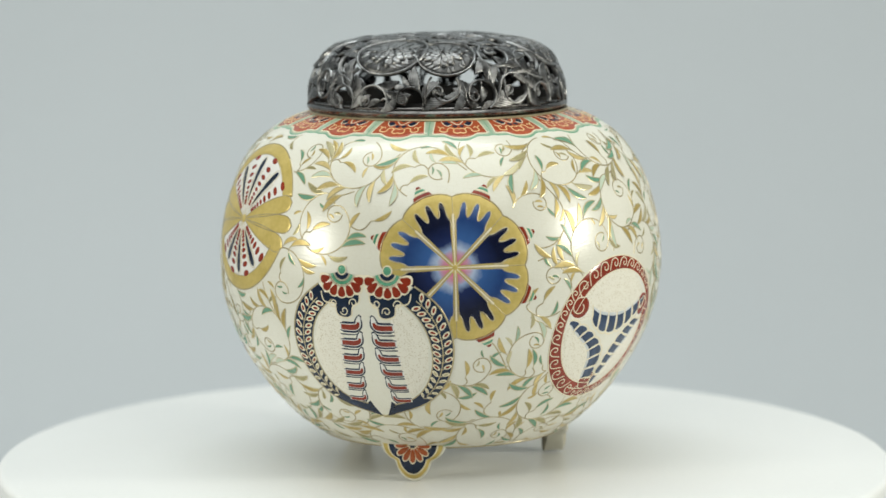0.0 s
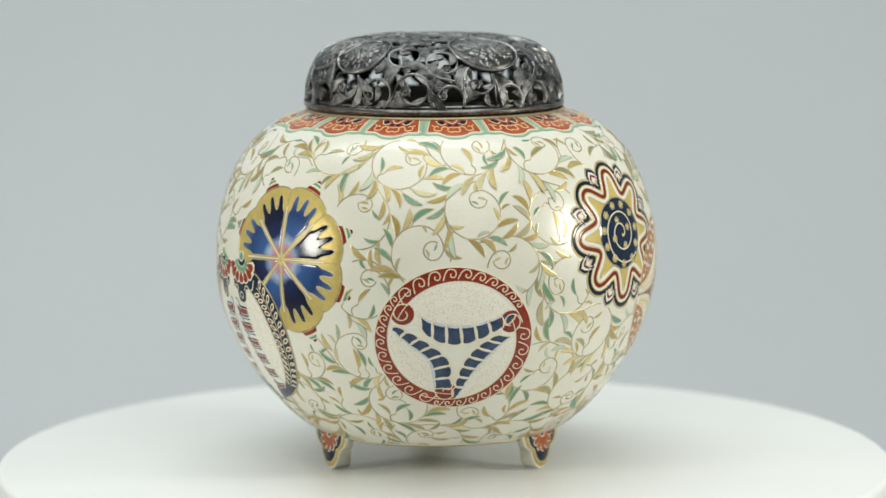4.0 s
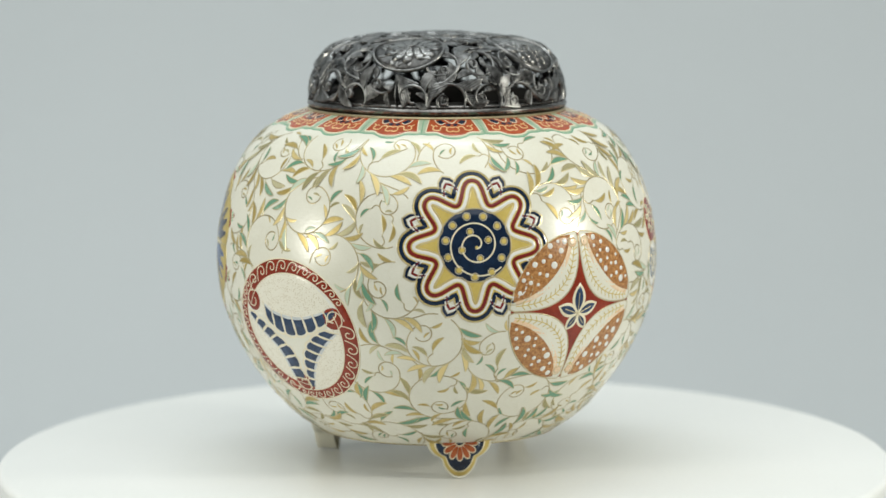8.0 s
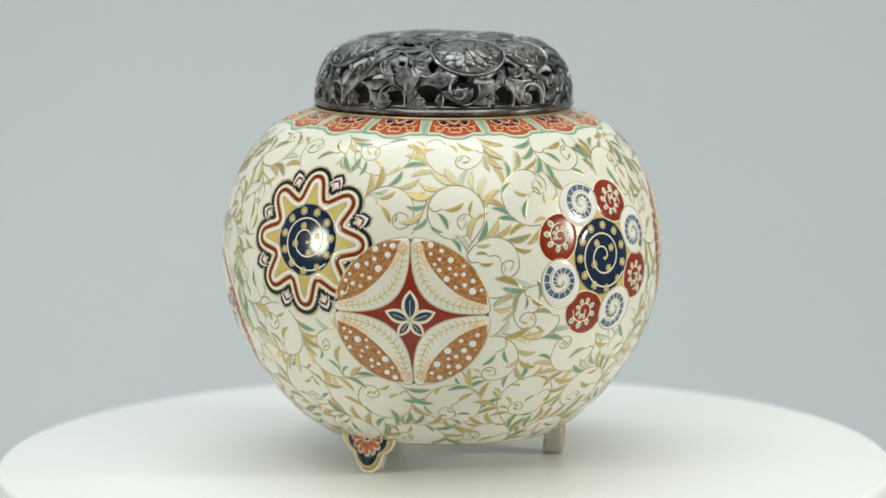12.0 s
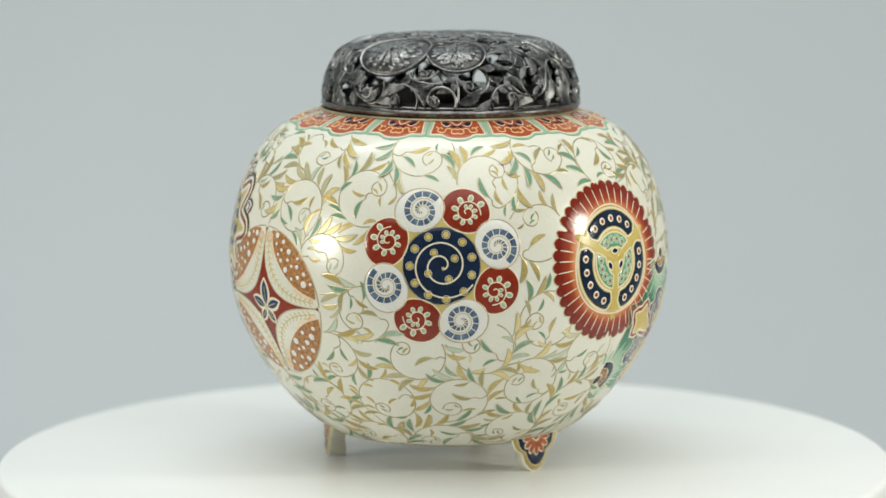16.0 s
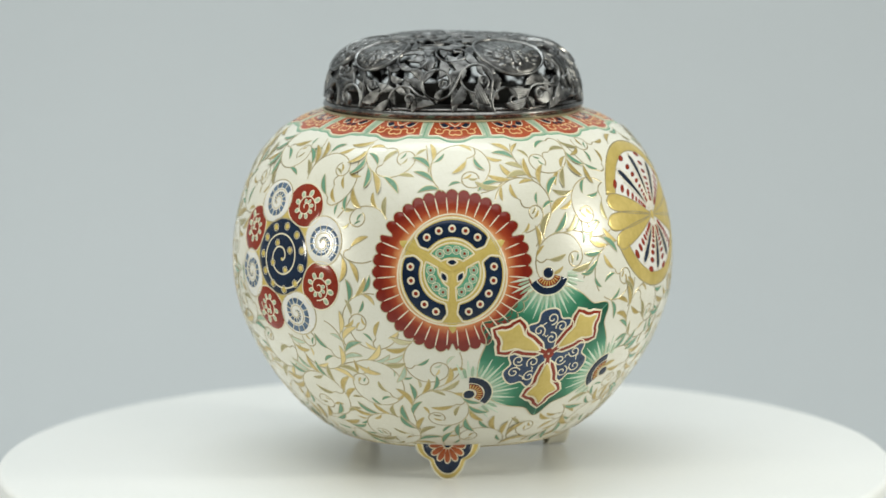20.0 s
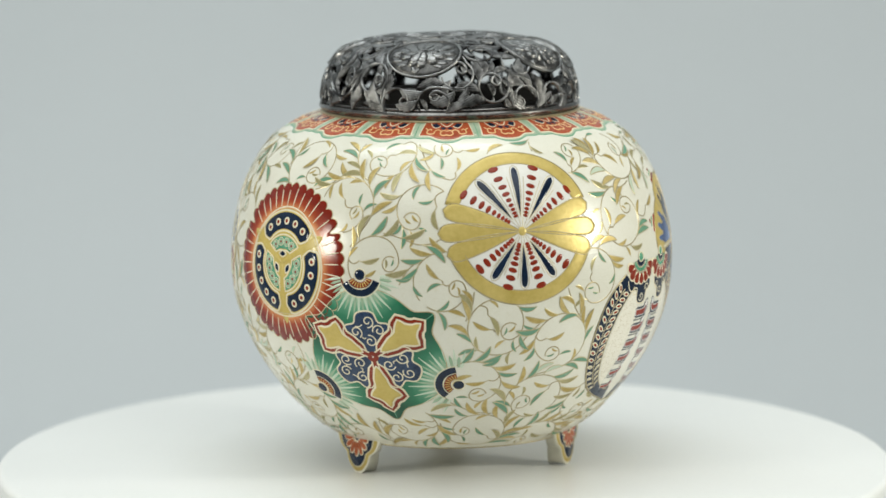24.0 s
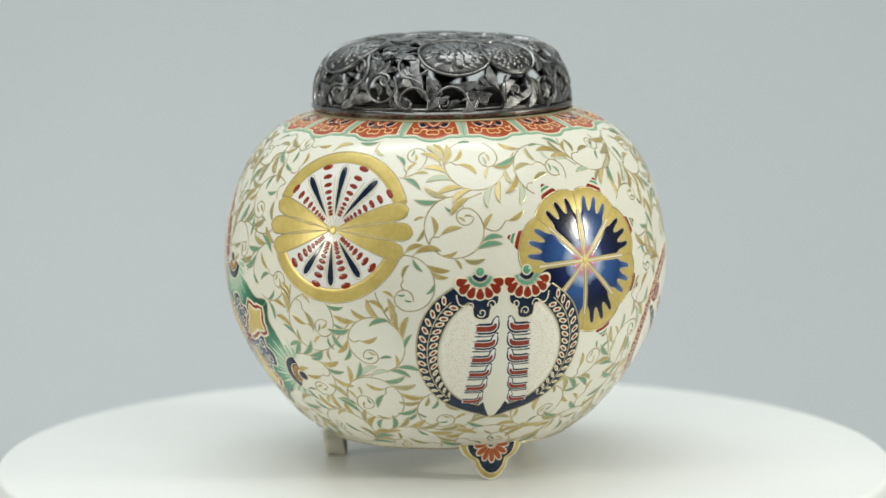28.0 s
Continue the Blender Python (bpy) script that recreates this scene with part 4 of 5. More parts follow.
def chrysanthemum_medallion(burner):
    """Red many-petalled rosette with a three-part navy and green heart."""
    fine = np.linspace(0, 360, 480, endpoint=False)
    cut = np.minimum.reduce([np.abs((fine - a + 180) % 360 - 180) for a in (-90, 30, 150)])
    r = 0.945 + 0.055 * np.abs(np.cos(np.radians(fine * 20))) ** 0.7 - 0.12 * np.exp(-(cut / 2.0) ** 2)
    m = Medallion(burner, "chrysanthemum_medallion", "red rosette with navy and green three-part heart", 144.0, 0.0690, 0.0234, polar(r, fine), SUNSET, h=L1, tall=1.03)
    m.line("rosette_line", GILT, polar(r, fine), 0.014, L2, True)
    for k in range(40):
        a = 4.5 + 9 * k
        if min(abs((a - b + 180) % 360 - 180) for b in (-90, 30, 150)) > 3:
            far = 0.91 + 0.02 * math.sin(k * 2.3)
            m.line("petal_ray", CREAM, polar(np.linspace(0.70, far, 6), np.full(6, a)), np.array([0.010, 0.016, 0.020, 0.020, 0.017, 0.010]), L3)
    heart = 0.655 + 0.02 * np.cos(np.radians(3 * (ROUND - 90)))
    m.plate("heart_field", YELLOW, polar(heart, ROUND), L2, (0, 0), 5)
    m.line("heart_line", CREAM, polar(heart + 0.012, ROUND), 0.026, L3, True)
    m.line("heart_line", GILT, polar(heart - 0.020, ROUND), 0.014, L3, True)
    for k in range(3):
        a = 90 + 120 * k
        arm = a + 60
        o = np.r_[polar(0.02, [arm - 60, arm + 60]), [polar(0.20, arm + 13), polar(0.48, arm + 5), polar(0.63, arm + 6), polar(0.72, arm + 3), polar(0.75, arm), polar(0.70, arm - 3), polar(0.63, arm - 6), polar(0.48, arm - 5), polar(0.20, arm - 13)]]
        m.plate("gold_arm", YELLOW, o, L3 - 0.00001, polar(0.4, arm))
        band_mid, half = 0.495, 0.112
        t = np.linspace(-1, 1, 26)
        round_end = half * np.sqrt(np.clip(1 - np.clip((np.abs(t) - 0.86) / 0.14, 0, 1) ** 2, 0.02, 1))
        ang = a + t * 51
        arc = np.r_[polar(band_mid + 0.022 * (1 - t**2) + round_end, ang), polar(band_mid + 0.022 * (1 - t**2) - round_end, ang)[::-1]]
        m.line("arc_line", CREAM, swell(arc, 0.014), 0.030, L3 + 0.00001, True)

        def navy(build, patch, arc=arc):
            outer, inner = arc[:26], arc[:25:-1]
            rows = [patch.lay(outer + (inner - outer) * f, h) for f, h in zip((0, 0.06, 0.35, 0.65, 0.94, 1), (-0.00003, L3, L3, L3, L3, -0.00003))]
            build.grid(np.stack(rows, 1)[::-1])

        m.put("navy_arc", NAVY, navy)
        for j in range(5):
            c = polar(band_mid + 0.018, a - 37 + 18.5 * j)
            m.dot("white_ring", CREAM, c, 0.058, L3 + 0.00002, 14)
            m.dot("red_pip", RED, c, 0.037, L4 + 0.00001, 10)
        f = np.linspace(-1, 1, 16)
        half_moon = np.r_[polar(0.335, a + f * 50), polar(0.16 + 0.03 * np.abs(f), a + f[::-1] * 44)]
        m.plate("green_field", GREEN, half_moon, L3, polar(0.25, a), 4)
        m.line("field_line", CREAM, swell(half_moon, 0.010), 0.024, L3 + 0.00001, True)
        for j in range(4):
            c = polar(0.262, a - 34.5 + 23 * j)
            m.dot("pale_ring", PALE_GREEN, c, 0.050, L3 + 0.00001, 12)
            m.line("ring_line", CREAM, polar(0.050, np.linspace(0, 360, 14, endpoint=False), c), 0.012, L4, True)
            m.dot("red_pip", RED, c, 0.026, L4, 10)
        eye = 0.115
        m.plate("eye_border", CREAM, lens(polar(eye, a) + polar(0.085, a + 90), polar(eye, a) + polar(0.085, a - 90), 0.32, 0.32), L3 + 0.00002)
        m.plate("navy_eye", NAVY, lens(polar(eye, a) + polar(0.064, a + 90), polar(eye, a) + polar(0.064, a - 90), 0.30, 0.30), L4 + 0.00003)


def trefoil_medallion(burner):
    """Three green fan shells meeting in a trefoil, yellow kites between them."""
    fine = np.linspace(0, 360, 240, endpoint=False)
    near = np.minimum.reduce([np.abs((fine - a + 180) % 360 - 180) for a in (30, 150, 270)])
    r = 0.89 + 0.05 * np.cos(np.radians(3 * (fine - 90))) + 0.19 * np.exp(-(near / 8) ** 2)
    m = Medallion(burner, "trefoil_medallion", "green trefoil of fan shells with yellow kites and navy scrolls", 170.2, 0.0428, 0.0232, polar(r, fine), GREEN, turn=5.0, h=0.00003)
    m.line("outline", GILT, polar(r, fine), 0.018, L2, True)
    for k in range(3):
        a = 90 + 120 * k
        c, s = math.cos(radians(120 * k)), math.sin(radians(120 * k))
        R = np.array([[c, s], [-s, c]])
        top = np.array([0.0, 1.10])
        side = np.abs((fine - a + 180) % 360 - 180) <= 60
        order = np.argsort((fine[side] - a + 180) % 360)
        o = np.r_[polar(r, fine)[side][order], [(0.0, 0.0)]]
        b = Build()
        blob(b, m.patch, o, L1, polar(0.6, a), 8)
        crown = m.patch.world(top @ R)
        own = Patch(BODY, math.degrees(math.atan2(crown[1], crown[0])), math.degrees(math.atan2(crown[2] - BODY.middle, math.hypot(crown[0], crown[1]))), 0.0225)
        b.verts = (((np.array(b.verts) @ m.patch.basis + m.patch.centre) - own.centre) @ own.basis.T).tolist()
        part("green_fan", b, SEA, m.base).matrix_basis = m.patch.matrix.inverted() @ own.matrix
        # pale feathered flutes that run out from the crescent
        for j in range(23):
            f = (j - 11) * 7.6
            far = (0.66 if j % 2 == 0 else 0.56) - 0.0016 * abs(f)
            q = np.linspace(0.28, far, 8)
            wide = np.interp(q, [0.28, 0.40, far], [0.036, 0.050, 0.008])
            m.line("fan_flute", PALE_GREEN if j % 2 else FROST, polar(q, np.full(8, -90 + f), top) @ R, wide, L2)
        m.put("navy_crescent", NAVY, lambda b, p: blob(b, p, np.r_[polar(0.285, np.linspace(203, 337, 20), top), polar(0.195, np.linspace(334, 206, 16), top + [0, 0.02])] @ R, L3, (top + [0, -0.235]) @ R, 1))
        m.line("crescent_line", CREAM, polar(0.292, np.linspace(199, 341, 24), top) @ R, 0.018, L4)
        m.arc("red_fan", RED, 0.09, 0.18, a - 180 - 68, a - 180 + 68, L3, top @ R, 16)
        m.line("fan_line", CREAM, polar(0.186, np.linspace(202, 338, 24), top) @ R, 0.014, L4)
        for j in range(9):
            f = (j - 4) * 15
            m.line("red_fan_ray", YELLOW, polar(np.linspace(0.10, 0.165, 4), np.full(4, -90 + f), top) @ R, 0.018, L4)
        m.dot("navy_knob", NAVY, (top + [0, 0.005]) @ R, 0.072, L4)
        m.line("knob_line", CREAM, polar(0.078, np.linspace(0, 360, 20), top + [0, 0.005]) @ R, 0.018, L4)
        # navy cloud with linked curls
        cl = curve([(0.0, 0.04), (0.14, 0.13), (0.26, 0.24), (0.33, 0.37), (0.27, 0.45), (0.17, 0.47), (0.13, 0.58), (0.0, 0.63), (-0.13, 0.58), (-0.17, 0.47), (-0.27, 0.45), (-0.33, 0.37), (-0.26, 0.24), (-0.14, 0.13), (0.0, 0.04)], 56)[:-1]
        m.plate("navy_cloud", RIBS, cl @ R, L3, np.array([0, 0.34]) @ R, 3)
        m.line("cloud_line", CREAM, cl @ R, 0.030, L4, True)
        for cx, cy, w, start in ((0.03, 0.49, 1, -100), (0.16, 0.36, -1, 190), (-0.15, 0.35, 1, -60), (0.02, 0.22, -1, 100)):
            m.line("cloud_curl", CREAM, spiral((cx, cy), 0.085, 0.018, start, w * 1.25, 26) @ R, 0.024, L4)
        for x0, y0, x1, y1 in ((-0.05, 0.45, -0.15, 0.43), (0.08, 0.43, 0.13, 0.43), (-0.08, 0.28, -0.03, 0.27)):
            m.line("cloud_curl", CREAM, np.array([(x0, y0), ((x0 + x1) / 2, (y0 + y1) / 2 - 0.02), (x1, y1)]) @ R, 0.022, L4)
        # yellow kite with swept side tips, at 30 degrees
        near_side = [(0.16, 0.0), (0.25, 0.035), (0.36, 0.075), (0.45, 0.085), (0.52, 0.105), (0.585, 0.165), (0.665, 0.225), (0.70, 0.13), (0.74, 0.08), (0.79, 0.035)]
        flat = np.array([(x, -y) for x, y in near_side] + [(0.88, 0.0)] + near_side[:0:-1]) * [0.88, 0.86] + [0.02, 0]
        kite = flat @ np.array([(math.cos(radians(30)), math.sin(radians(30))), (-math.sin(radians(30)), math.cos(radians(30)))])
        mid = polar(0.53, 30)
        for name, mat, g, h in (("cream_border", CREAM, 0.118, L3 + 0.00001), ("red_border", RED, 0.092, L3 + 0.00002), ("white_border", CREAM, 0.046, L4 + 0.00002), ("yellow_kite", YELLOW, 0.020, L4 + 0.00004)):
            m.plate(name, mat, swell(kite, g) @ R, h, mid @ R, 3)
        m.line("red_vein", RED, np.array([polar(0.0, 30), polar(0.2, 30)]) @ R, 0.075, L4 + 0.00001)
    m.dot("red_hub", RED, (0, 0), 0.085, L4 + 0.00002, 12)
    m.dot("cream_hub", CREAM, (0, 0), 0.022, L4 + 0.00004, 6)


def collar(burner, vase):
    """Sixteen red panels round the shoulder, under the lid, in green framing."""
    top, low = BODY.elevation(0.1103), BODY.elevation(0.10685)
    span = top - low
    ring = Build()
    th = np.linspace(0, 360, 320, endpoint=False)
    x = (((th + 91) % 22.5) / 11.25 - 1) / 0.862
    brace = np.interp(np.abs(x), [0.0, 0.22, 0.42, 0.52, 0.62, 0.92, 1.0, 1.16], [-0.17, -0.15, -0.07, 0.0, 0.035, 0.02, 0.03, 0.06])
    edge = low + span * (brace - 0.11)
    rows = [BODY.at(th, edge - 0.3, -0.00003), BODY.at(th, edge, 0.00005)]
    rows += [BODY.at(th, edge + (top - edge) * f, 0.00005) for f in (0.33, 0.66, 1.0)]
    ring.grid(np.stack(rows), closed_v=True)
    frame_part = part("collar", ring, COLLAR_GREEN, burner, "pale green collar with red and navy panels")
    line = Build()
    line.grid(np.stack([BODY.at(th, edge - 0.35, 0.0), BODY.at(th, edge - 0.2, 0.00009), BODY.at(th, edge + 0.05, 0.00009), BODY.at(th, edge + 0.2, 0.0)]), closed_v=True)
    part("collar_line", line, SAGE, frame_part)

    def field(theta, points, h, name, material, mid):
        """points: across the panel from -1 to 1, and from 0 at its foot to 1 at its top."""
        p = np.array(points, float)
        m = np.array(mid, float)
        lay = lambda q, z: BODY.at(theta + q[..., 0] * 10.4, low + (q[..., 1] * 1.0) * span, z)
        b = Build()
        p = dense(p, 0.12, True)
        rows = np.stack([lay(p, -0.00002)] + [lay(m + (p - m) * k, h) for k in (0.97, 0.8, 0.6, 0.4, 0.2)])
        b.grid(rows, closed_v=True)
        b.fan(rows[-1], lay(m, h))
        part(name, b, material, frame_part)

    def stroke(theta, points, w, h, name, material, steps=24):
        p = curve(points, steps)
        q = p * [10.4, span]
        t = np.gradient(q, axis=0)
        t /= np.linalg.norm(t, axis=1)[:, None]
        n = np.stack([-t[:, 1], t[:, 0]], 1) * w
        b = Build()
        b.grid(np.stack([BODY.at(theta + (q + n * k)[:, 0], low + (q + n * k)[:, 1], z) for k, z in ((1, 0.0), (0.6, h), (-0.6, h), (-1, 0.0))], 1))
        part(name, b, material, frame_part)

    half = [(-0.94, 0.04), (-0.80, 0.03), (-0.62, 0.035), (-0.52, 0.0), (-0.42, -0.07), (-0.22, -0.15), (0.0, -0.17)]
    foot_line = np.array(half + [(-x, y) for x, y in half[-2::-1]])
    panel = np.r_[foot_line, [(0.90, 0.5), (0.86, 1.0)], [(-0.86, 1.0), (-0.90, 0.5)]]
    for k in range(16):
        theta = -91 + 11.25 + 22.5 * k
        field(theta, panel, 0.00008, "red_panel", COLLAR_RED, (0, 0.42))
        stroke(theta, foot_line, 0.24, 0.00011, "panel_line", CREAM, 36)
        stroke(theta, [(-0.34, 1.0), (-0.20, 0.80), (0.0, 0.60), (0.20, 0.80), (0.34, 1.0)], 0.24, 0.00014, "gable_line", CREAM)
        field(theta, [(-0.16, 1.0), (0.0, 0.76), (0.16, 1.0)], 0.00012, "navy_gable", NAVY, (0, 0.90))
        for s in (-1, 1):
            stroke(theta, [(0.94 * s, 0.04), (0.90 * s, 0.5), (0.86 * s, 1.0)], 0.24, 0.00011, "panel_line", CREAM, 8)
            field(theta, [(0.24 * s, 0.62), (0.40 * s, 0.50), (0.60 * s, 0.74), (0.42 * s, 0.86)][::s], 0.00013, "blue_petal", NAVY, (0.42 * s, 0.68))
            stroke(theta, [(0.24 * s, 0.62), (0.40 * s, 0.50), (0.60 * s, 0.74), (0.64 * s, 1.0)], 0.20, 0.00014, "petal_line", CREAM, 14)
            field(theta, [(0.0, 0.50), (0.14 * s, 0.58), (0.25 * s, 0.50), (0.12 * s, 0.38)][::s], 0.00013, "blue_petal", NAVY, (0.12 * s, 0.49))
            stroke(theta, [(0.0, 0.10), (0.10 * s, 0.06), (0.22 * s, 0.14), (0.20 * s, 0.28), (0.30 * s, 0.38), (0.42 * s, 0.30), (0.44 * s, 0.18), (0.58 * s, 0.14), (0.70 * s, 0.22), (0.68 * s, 0.36), (0.78 * s, 0.48)], 0.30, 0.00013, "scroll", SCROLL_GOLD, 40)
            stroke(theta, [(0.0, 0.30), (0.12 * s, 0.34), (0.20 * s, 0.28)], 0.26, 0.00013, "scroll", SCROLL_GOLD, 10)
            stroke(theta, [(0.68 * s, 0.36), (0.58 * s, 0.42), (0.54 * s, 0.34)], 0.26, 0.00013, "scroll", SCROLL_GOLD, 10)
        stroke(theta + 11.25, [(0.0, -0.05), (0.0, 0.45), (0.0, 1.0)], 0.22, 0.00009, "green_line", SAGE, 6)


# ---- scrolling vines ----
def strip(build, surface, path, width, h, low=-0.00002, mat=0):
    """A raised line through points of a surface; width: one number or one a point."""
    p = np.asarray(path)
    w = np.broadcast_to(np.asarray(width, float), (len(p),))
    t = np.gradient(p, axis=0)
    t /= np.maximum(np.linalg.norm(t, axis=1), 1e-12)[:, None]
    n = p - np.array([0, 0, surface.middle])
    n /= np.linalg.norm(n, axis=1)[:, None]
    side = np.cross(n, t)
    rows = [surface.snap(p + side * (w * k)[:, None], z) for k, z in ((0.5, low), (0.28, h), (-0.28, h), (-0.5, low))]
    build.grid(np.stack(rows, 1), mat=mat)


class Scroll:
    """Grows spiral stems over a surface, each from the curve of an older one, and sets leaves along them."""

    def __init__(self, surface, seed, shut, gap, radius, leaf, e0, e1, room=0.125):
        self.s, self.rng, self.shut, self.gap, self.radius, self.leaf = surface, random.Random(seed), shut, gap, radius, leaf
        self.e0, self.e1, self.room = e0, e1, room
        self.stems, self.leaves, self.dots = [], [], []
        self.cells, self.lines = {}, {}

    def free(self, p, room):
        """No shut disc at p, and no leaf within room."""
        if any(np.dot(p - c, p - c) < (r + room * 0.25) ** 2 for c, r in self.shut):
            return False
        e = math.degrees(math.atan2(p[2] - self.s.middle, math.hypot(p[0], p[1])))
        return self.e0 < e < self.e1

    def near(self, p, room, lines=False):
        """How far the nearest leaf, or stem, is."""
        g = self.gap / 4
        cells = self.lines if lines else self.cells
        k = [int(math.floor(x / g)) for x in p]
        m = int(room / g) + 1
        best = 1e9
        for a in range(-m, m + 1):
            for b in range(-m, m + 1):
                for c in range(-m, m + 1):
                    for q in cells.get((k[0] + a, k[1] + b, k[2] + c), ()):
                        best = min(best, (p[0] - q[0]) ** 2 + (p[1] - q[1]) ** 2 + (p[2] - q[2]) ** 2)
        return math.sqrt(best)

    def mark(self, p, lines=False):
        g = self.gap / 4
        (self.lines if lines else self.cells).setdefault(tuple(int(math.floor(x / g)) for x in p), []).append(tuple(p))

    def sow(self, tries):
        """Centres of the spirals, spread evenly, and the radius that each has room for."""
        got = []
        for _ in range(tries):
            e = math.degrees(math.asin(self.rng.uniform(math.sin(radians(self.e0)), math.sin(radians(self.e1)))))
            p = self.s.at(np.array(self.rng.uniform(-180, 180)), np.array(e))
            if any(np.dot(p - c, p - c) < (r + self.radius * 0.40) ** 2 for c, r in self.shut):
                continue
            if all(np.dot(p - q, p - q) > (self.gap * 0.86) ** 2 for q in got):
                got.append(p)
        p = np.array(got)
        lo, hi = math.sin(radians(self.e0)), math.sin(radians(self.e1))
        for _ in range(60):
            d = p[:, None] - p[None]
            far = np.linalg.norm(d, axis=2) + np.eye(len(p))
            push = np.clip(self.gap * 1.12 - far, 0, None) * (1 - np.eye(len(p)))
            move = (d / far[..., None] * push[..., None]).sum(1) * 0.22
            for c, r in self.shut:
                v = p - c
                f = np.linalg.norm(v, axis=1)
                move += v / f[:, None] * np.clip(r + self.radius * 0.66 - f, 0, None)[:, None] * 0.35
            p = self.s.snap(p + move)
            e = np.degrees(np.arctan2(p[:, 2] - self.s.middle, np.hypot(p[:, 0], p[:, 1])))
            edge = math.degrees(self.radius * 0.55 / np.linalg.norm(p[0] - np.array([0, 0, self.s.middle])))
            e2 = np.clip(e, self.e0 + edge, self.e1 - edge)
            p = self.s.at(np.degrees(np.arctan2(p[:, 1], p[:, 0])), e2)
        d = np.linalg.norm(p[:, None] - p[None], axis=2) + np.eye(len(p))
        near = np.sort(d, 1)[:, :3].mean(1)
        return [(q, min(max(0.45 * n, self.radius * 0.8), self.radius * 1.2)) for q, n in zip(p, near)]

    def grow(self, tries=6000):
        todo, self.todo = self.sow(tries), []
        placed = []
        while todo:
            if placed:
                pairs = [(np.linalg.norm(p[0] - q[0]), i, j) for i, p in enumerate(todo) for j, q in enumerate(placed)]
                d, i, j = min(pairs)
                parent = placed[j]
            else:
                i, parent = 0, None
            p, r = todo.pop(i)
            e = math.degrees(math.atan2(p[2] - self.s.middle, math.hypot(p[0], p[1])))
            patch = Patch(self.s, math.degrees(math.atan2(p[1], p[0])), e, 1.0)
            if parent is None or np.linalg.norm(p - parent[0]) > 3.0 * self.gap:
                w, a0, lead = self.rng.choice((1, -1)), self.rng.uniform(0, 360), None
            else:
                w = -parent[2]
                n = np.array([np.dot(parent[0] - p, patch.u), np.dot(parent[0] - p, patch.v)])
                d = np.linalg.norm(n)
                face = math.atan2(n[1], n[0])
                beta = math.acos(min(0.98, (r + parent[1]) / d))
                for s in (1, -1):
                    a0 = face + s * beta
                    t1 = r * np.array([math.cos(a0), math.sin(a0)])
                    t2 = n - parent[1] * np.array([math.cos(a0), math.sin(a0)])
                    go = w * np.array([-math.sin(a0), math.cos(a0)])
                    if np.dot(go, t1 - t2) > 0:
                        break
                lead = t2 + (t1 - t2) * np.linspace(-0.10, 1, 14)[:, None]
                bend = np.array([-(t1 - t2)[1], (t1 - t2)[0]]) * self.rng.uniform(-0.12, 0.12)
                lead = lead + bend * np.sin(np.linspace(0, np.pi, 14))[:, None]
                a0 = math.degrees(a0)
            # most of a turn, then a quick drop into a small ring
            wide = self.rng.uniform(0.80, 0.98)
            turns = wide + self.rng.uniform(0.80, 0.95)
            k = np.linspace(0, turns, 72)
            fall = np.clip((k - wide + 0.13) / 0.28, 0, 1)
            fall = fall * fall * (3 - 2 * fall)
            small = self.rng.uniform(0.23, 0.30)
            rad = r * (1 - 0.13 * np.clip(k / wide, 0, 1)) * (1 - fall) + r * small * fall
            path = polar(rad, a0 + w * 360 * k)
            slip = a0 + w * 360 * (wide + 0.05)
            path = path + polar(r * (0.72 - small), slip) * fall[:, None]
            path = (path if lead is None else np.r_[lead[:-1], path])
            first = 0 if lead is None else 13
            self.todo.append((patch, path, w, r, first, first + int(72 * (wide - 0.14) / turns), first + int(72 * (wide + 0.17) / turns)))
            self.run(patch, path)
            placed.append((p, r, w))
        for job in self.todo:
            self.dress(*job)

    def run(self, patch, path):
        """Keeps the stretches of a stem that no medallion covers."""
        world = patch.world(path)
        runs, run = [], []
        for q, good in zip(world, [self.free(q, 0.0) for q in world]):
            if good:
                run.append(q)
            elif run:
                runs.append(run)
                run = []
        for run in runs + [run]:
            if len(run) > 3:
                self.stems.append(np.array(run))
                for q in run:
                    self.dots.append(q)
                    self.mark(q, True)

    def dress(self, patch, path, w, r, lead, drop, ring):
        """Tufts of leaves along the outer side of a stem, single ones inside, a whorl round the inner ring."""
        n = len(path)
        length = np.r_[0, np.cumsum(np.linalg.norm(np.diff(path, axis=0), axis=1))]
        u = self.rng.uniform
        turn = u(0.1, 0.3) * self.leaf

        def heading(i):
            d = path[min(i + 1, n - 1)] - path[i - 1]
            return math.degrees(math.atan2(d[1], d[0]))

        # leaflets in the small ring, and two or three sprays where the stem drops into it
        for k, i in enumerate((ring + (n - ring) // 3, n - 2)):
            self.set_leaf(patch, path[i], heading(i) + w * (50 + 40 * k + u(-8, 8)), u(0.34, 0.44), w if k else -w, 0.04, True)
        for f, a, k in ((0.15, 30, 0.72), (0.55, 42, 0.80), (0.95, 62, 0.66), (1.45, 66, 0.56)):
            i = min(int(drop + (ring - drop) * f), n - 2)
            for less in (1.0, 0.8):
                if self.set_leaf(patch, path[i], heading(i) - w * (a + u(-7, 7)), less * k * u(0.92, 1.08), -w, 0.10):
                    break
        spots = []
        node = 0
        while turn < length[drop]:
            spots.append((node, int(np.clip(np.searchsorted(length, turn), 1, n - 2))))
            node += 1
            turn += self.leaf * u(0.34, 0.43)
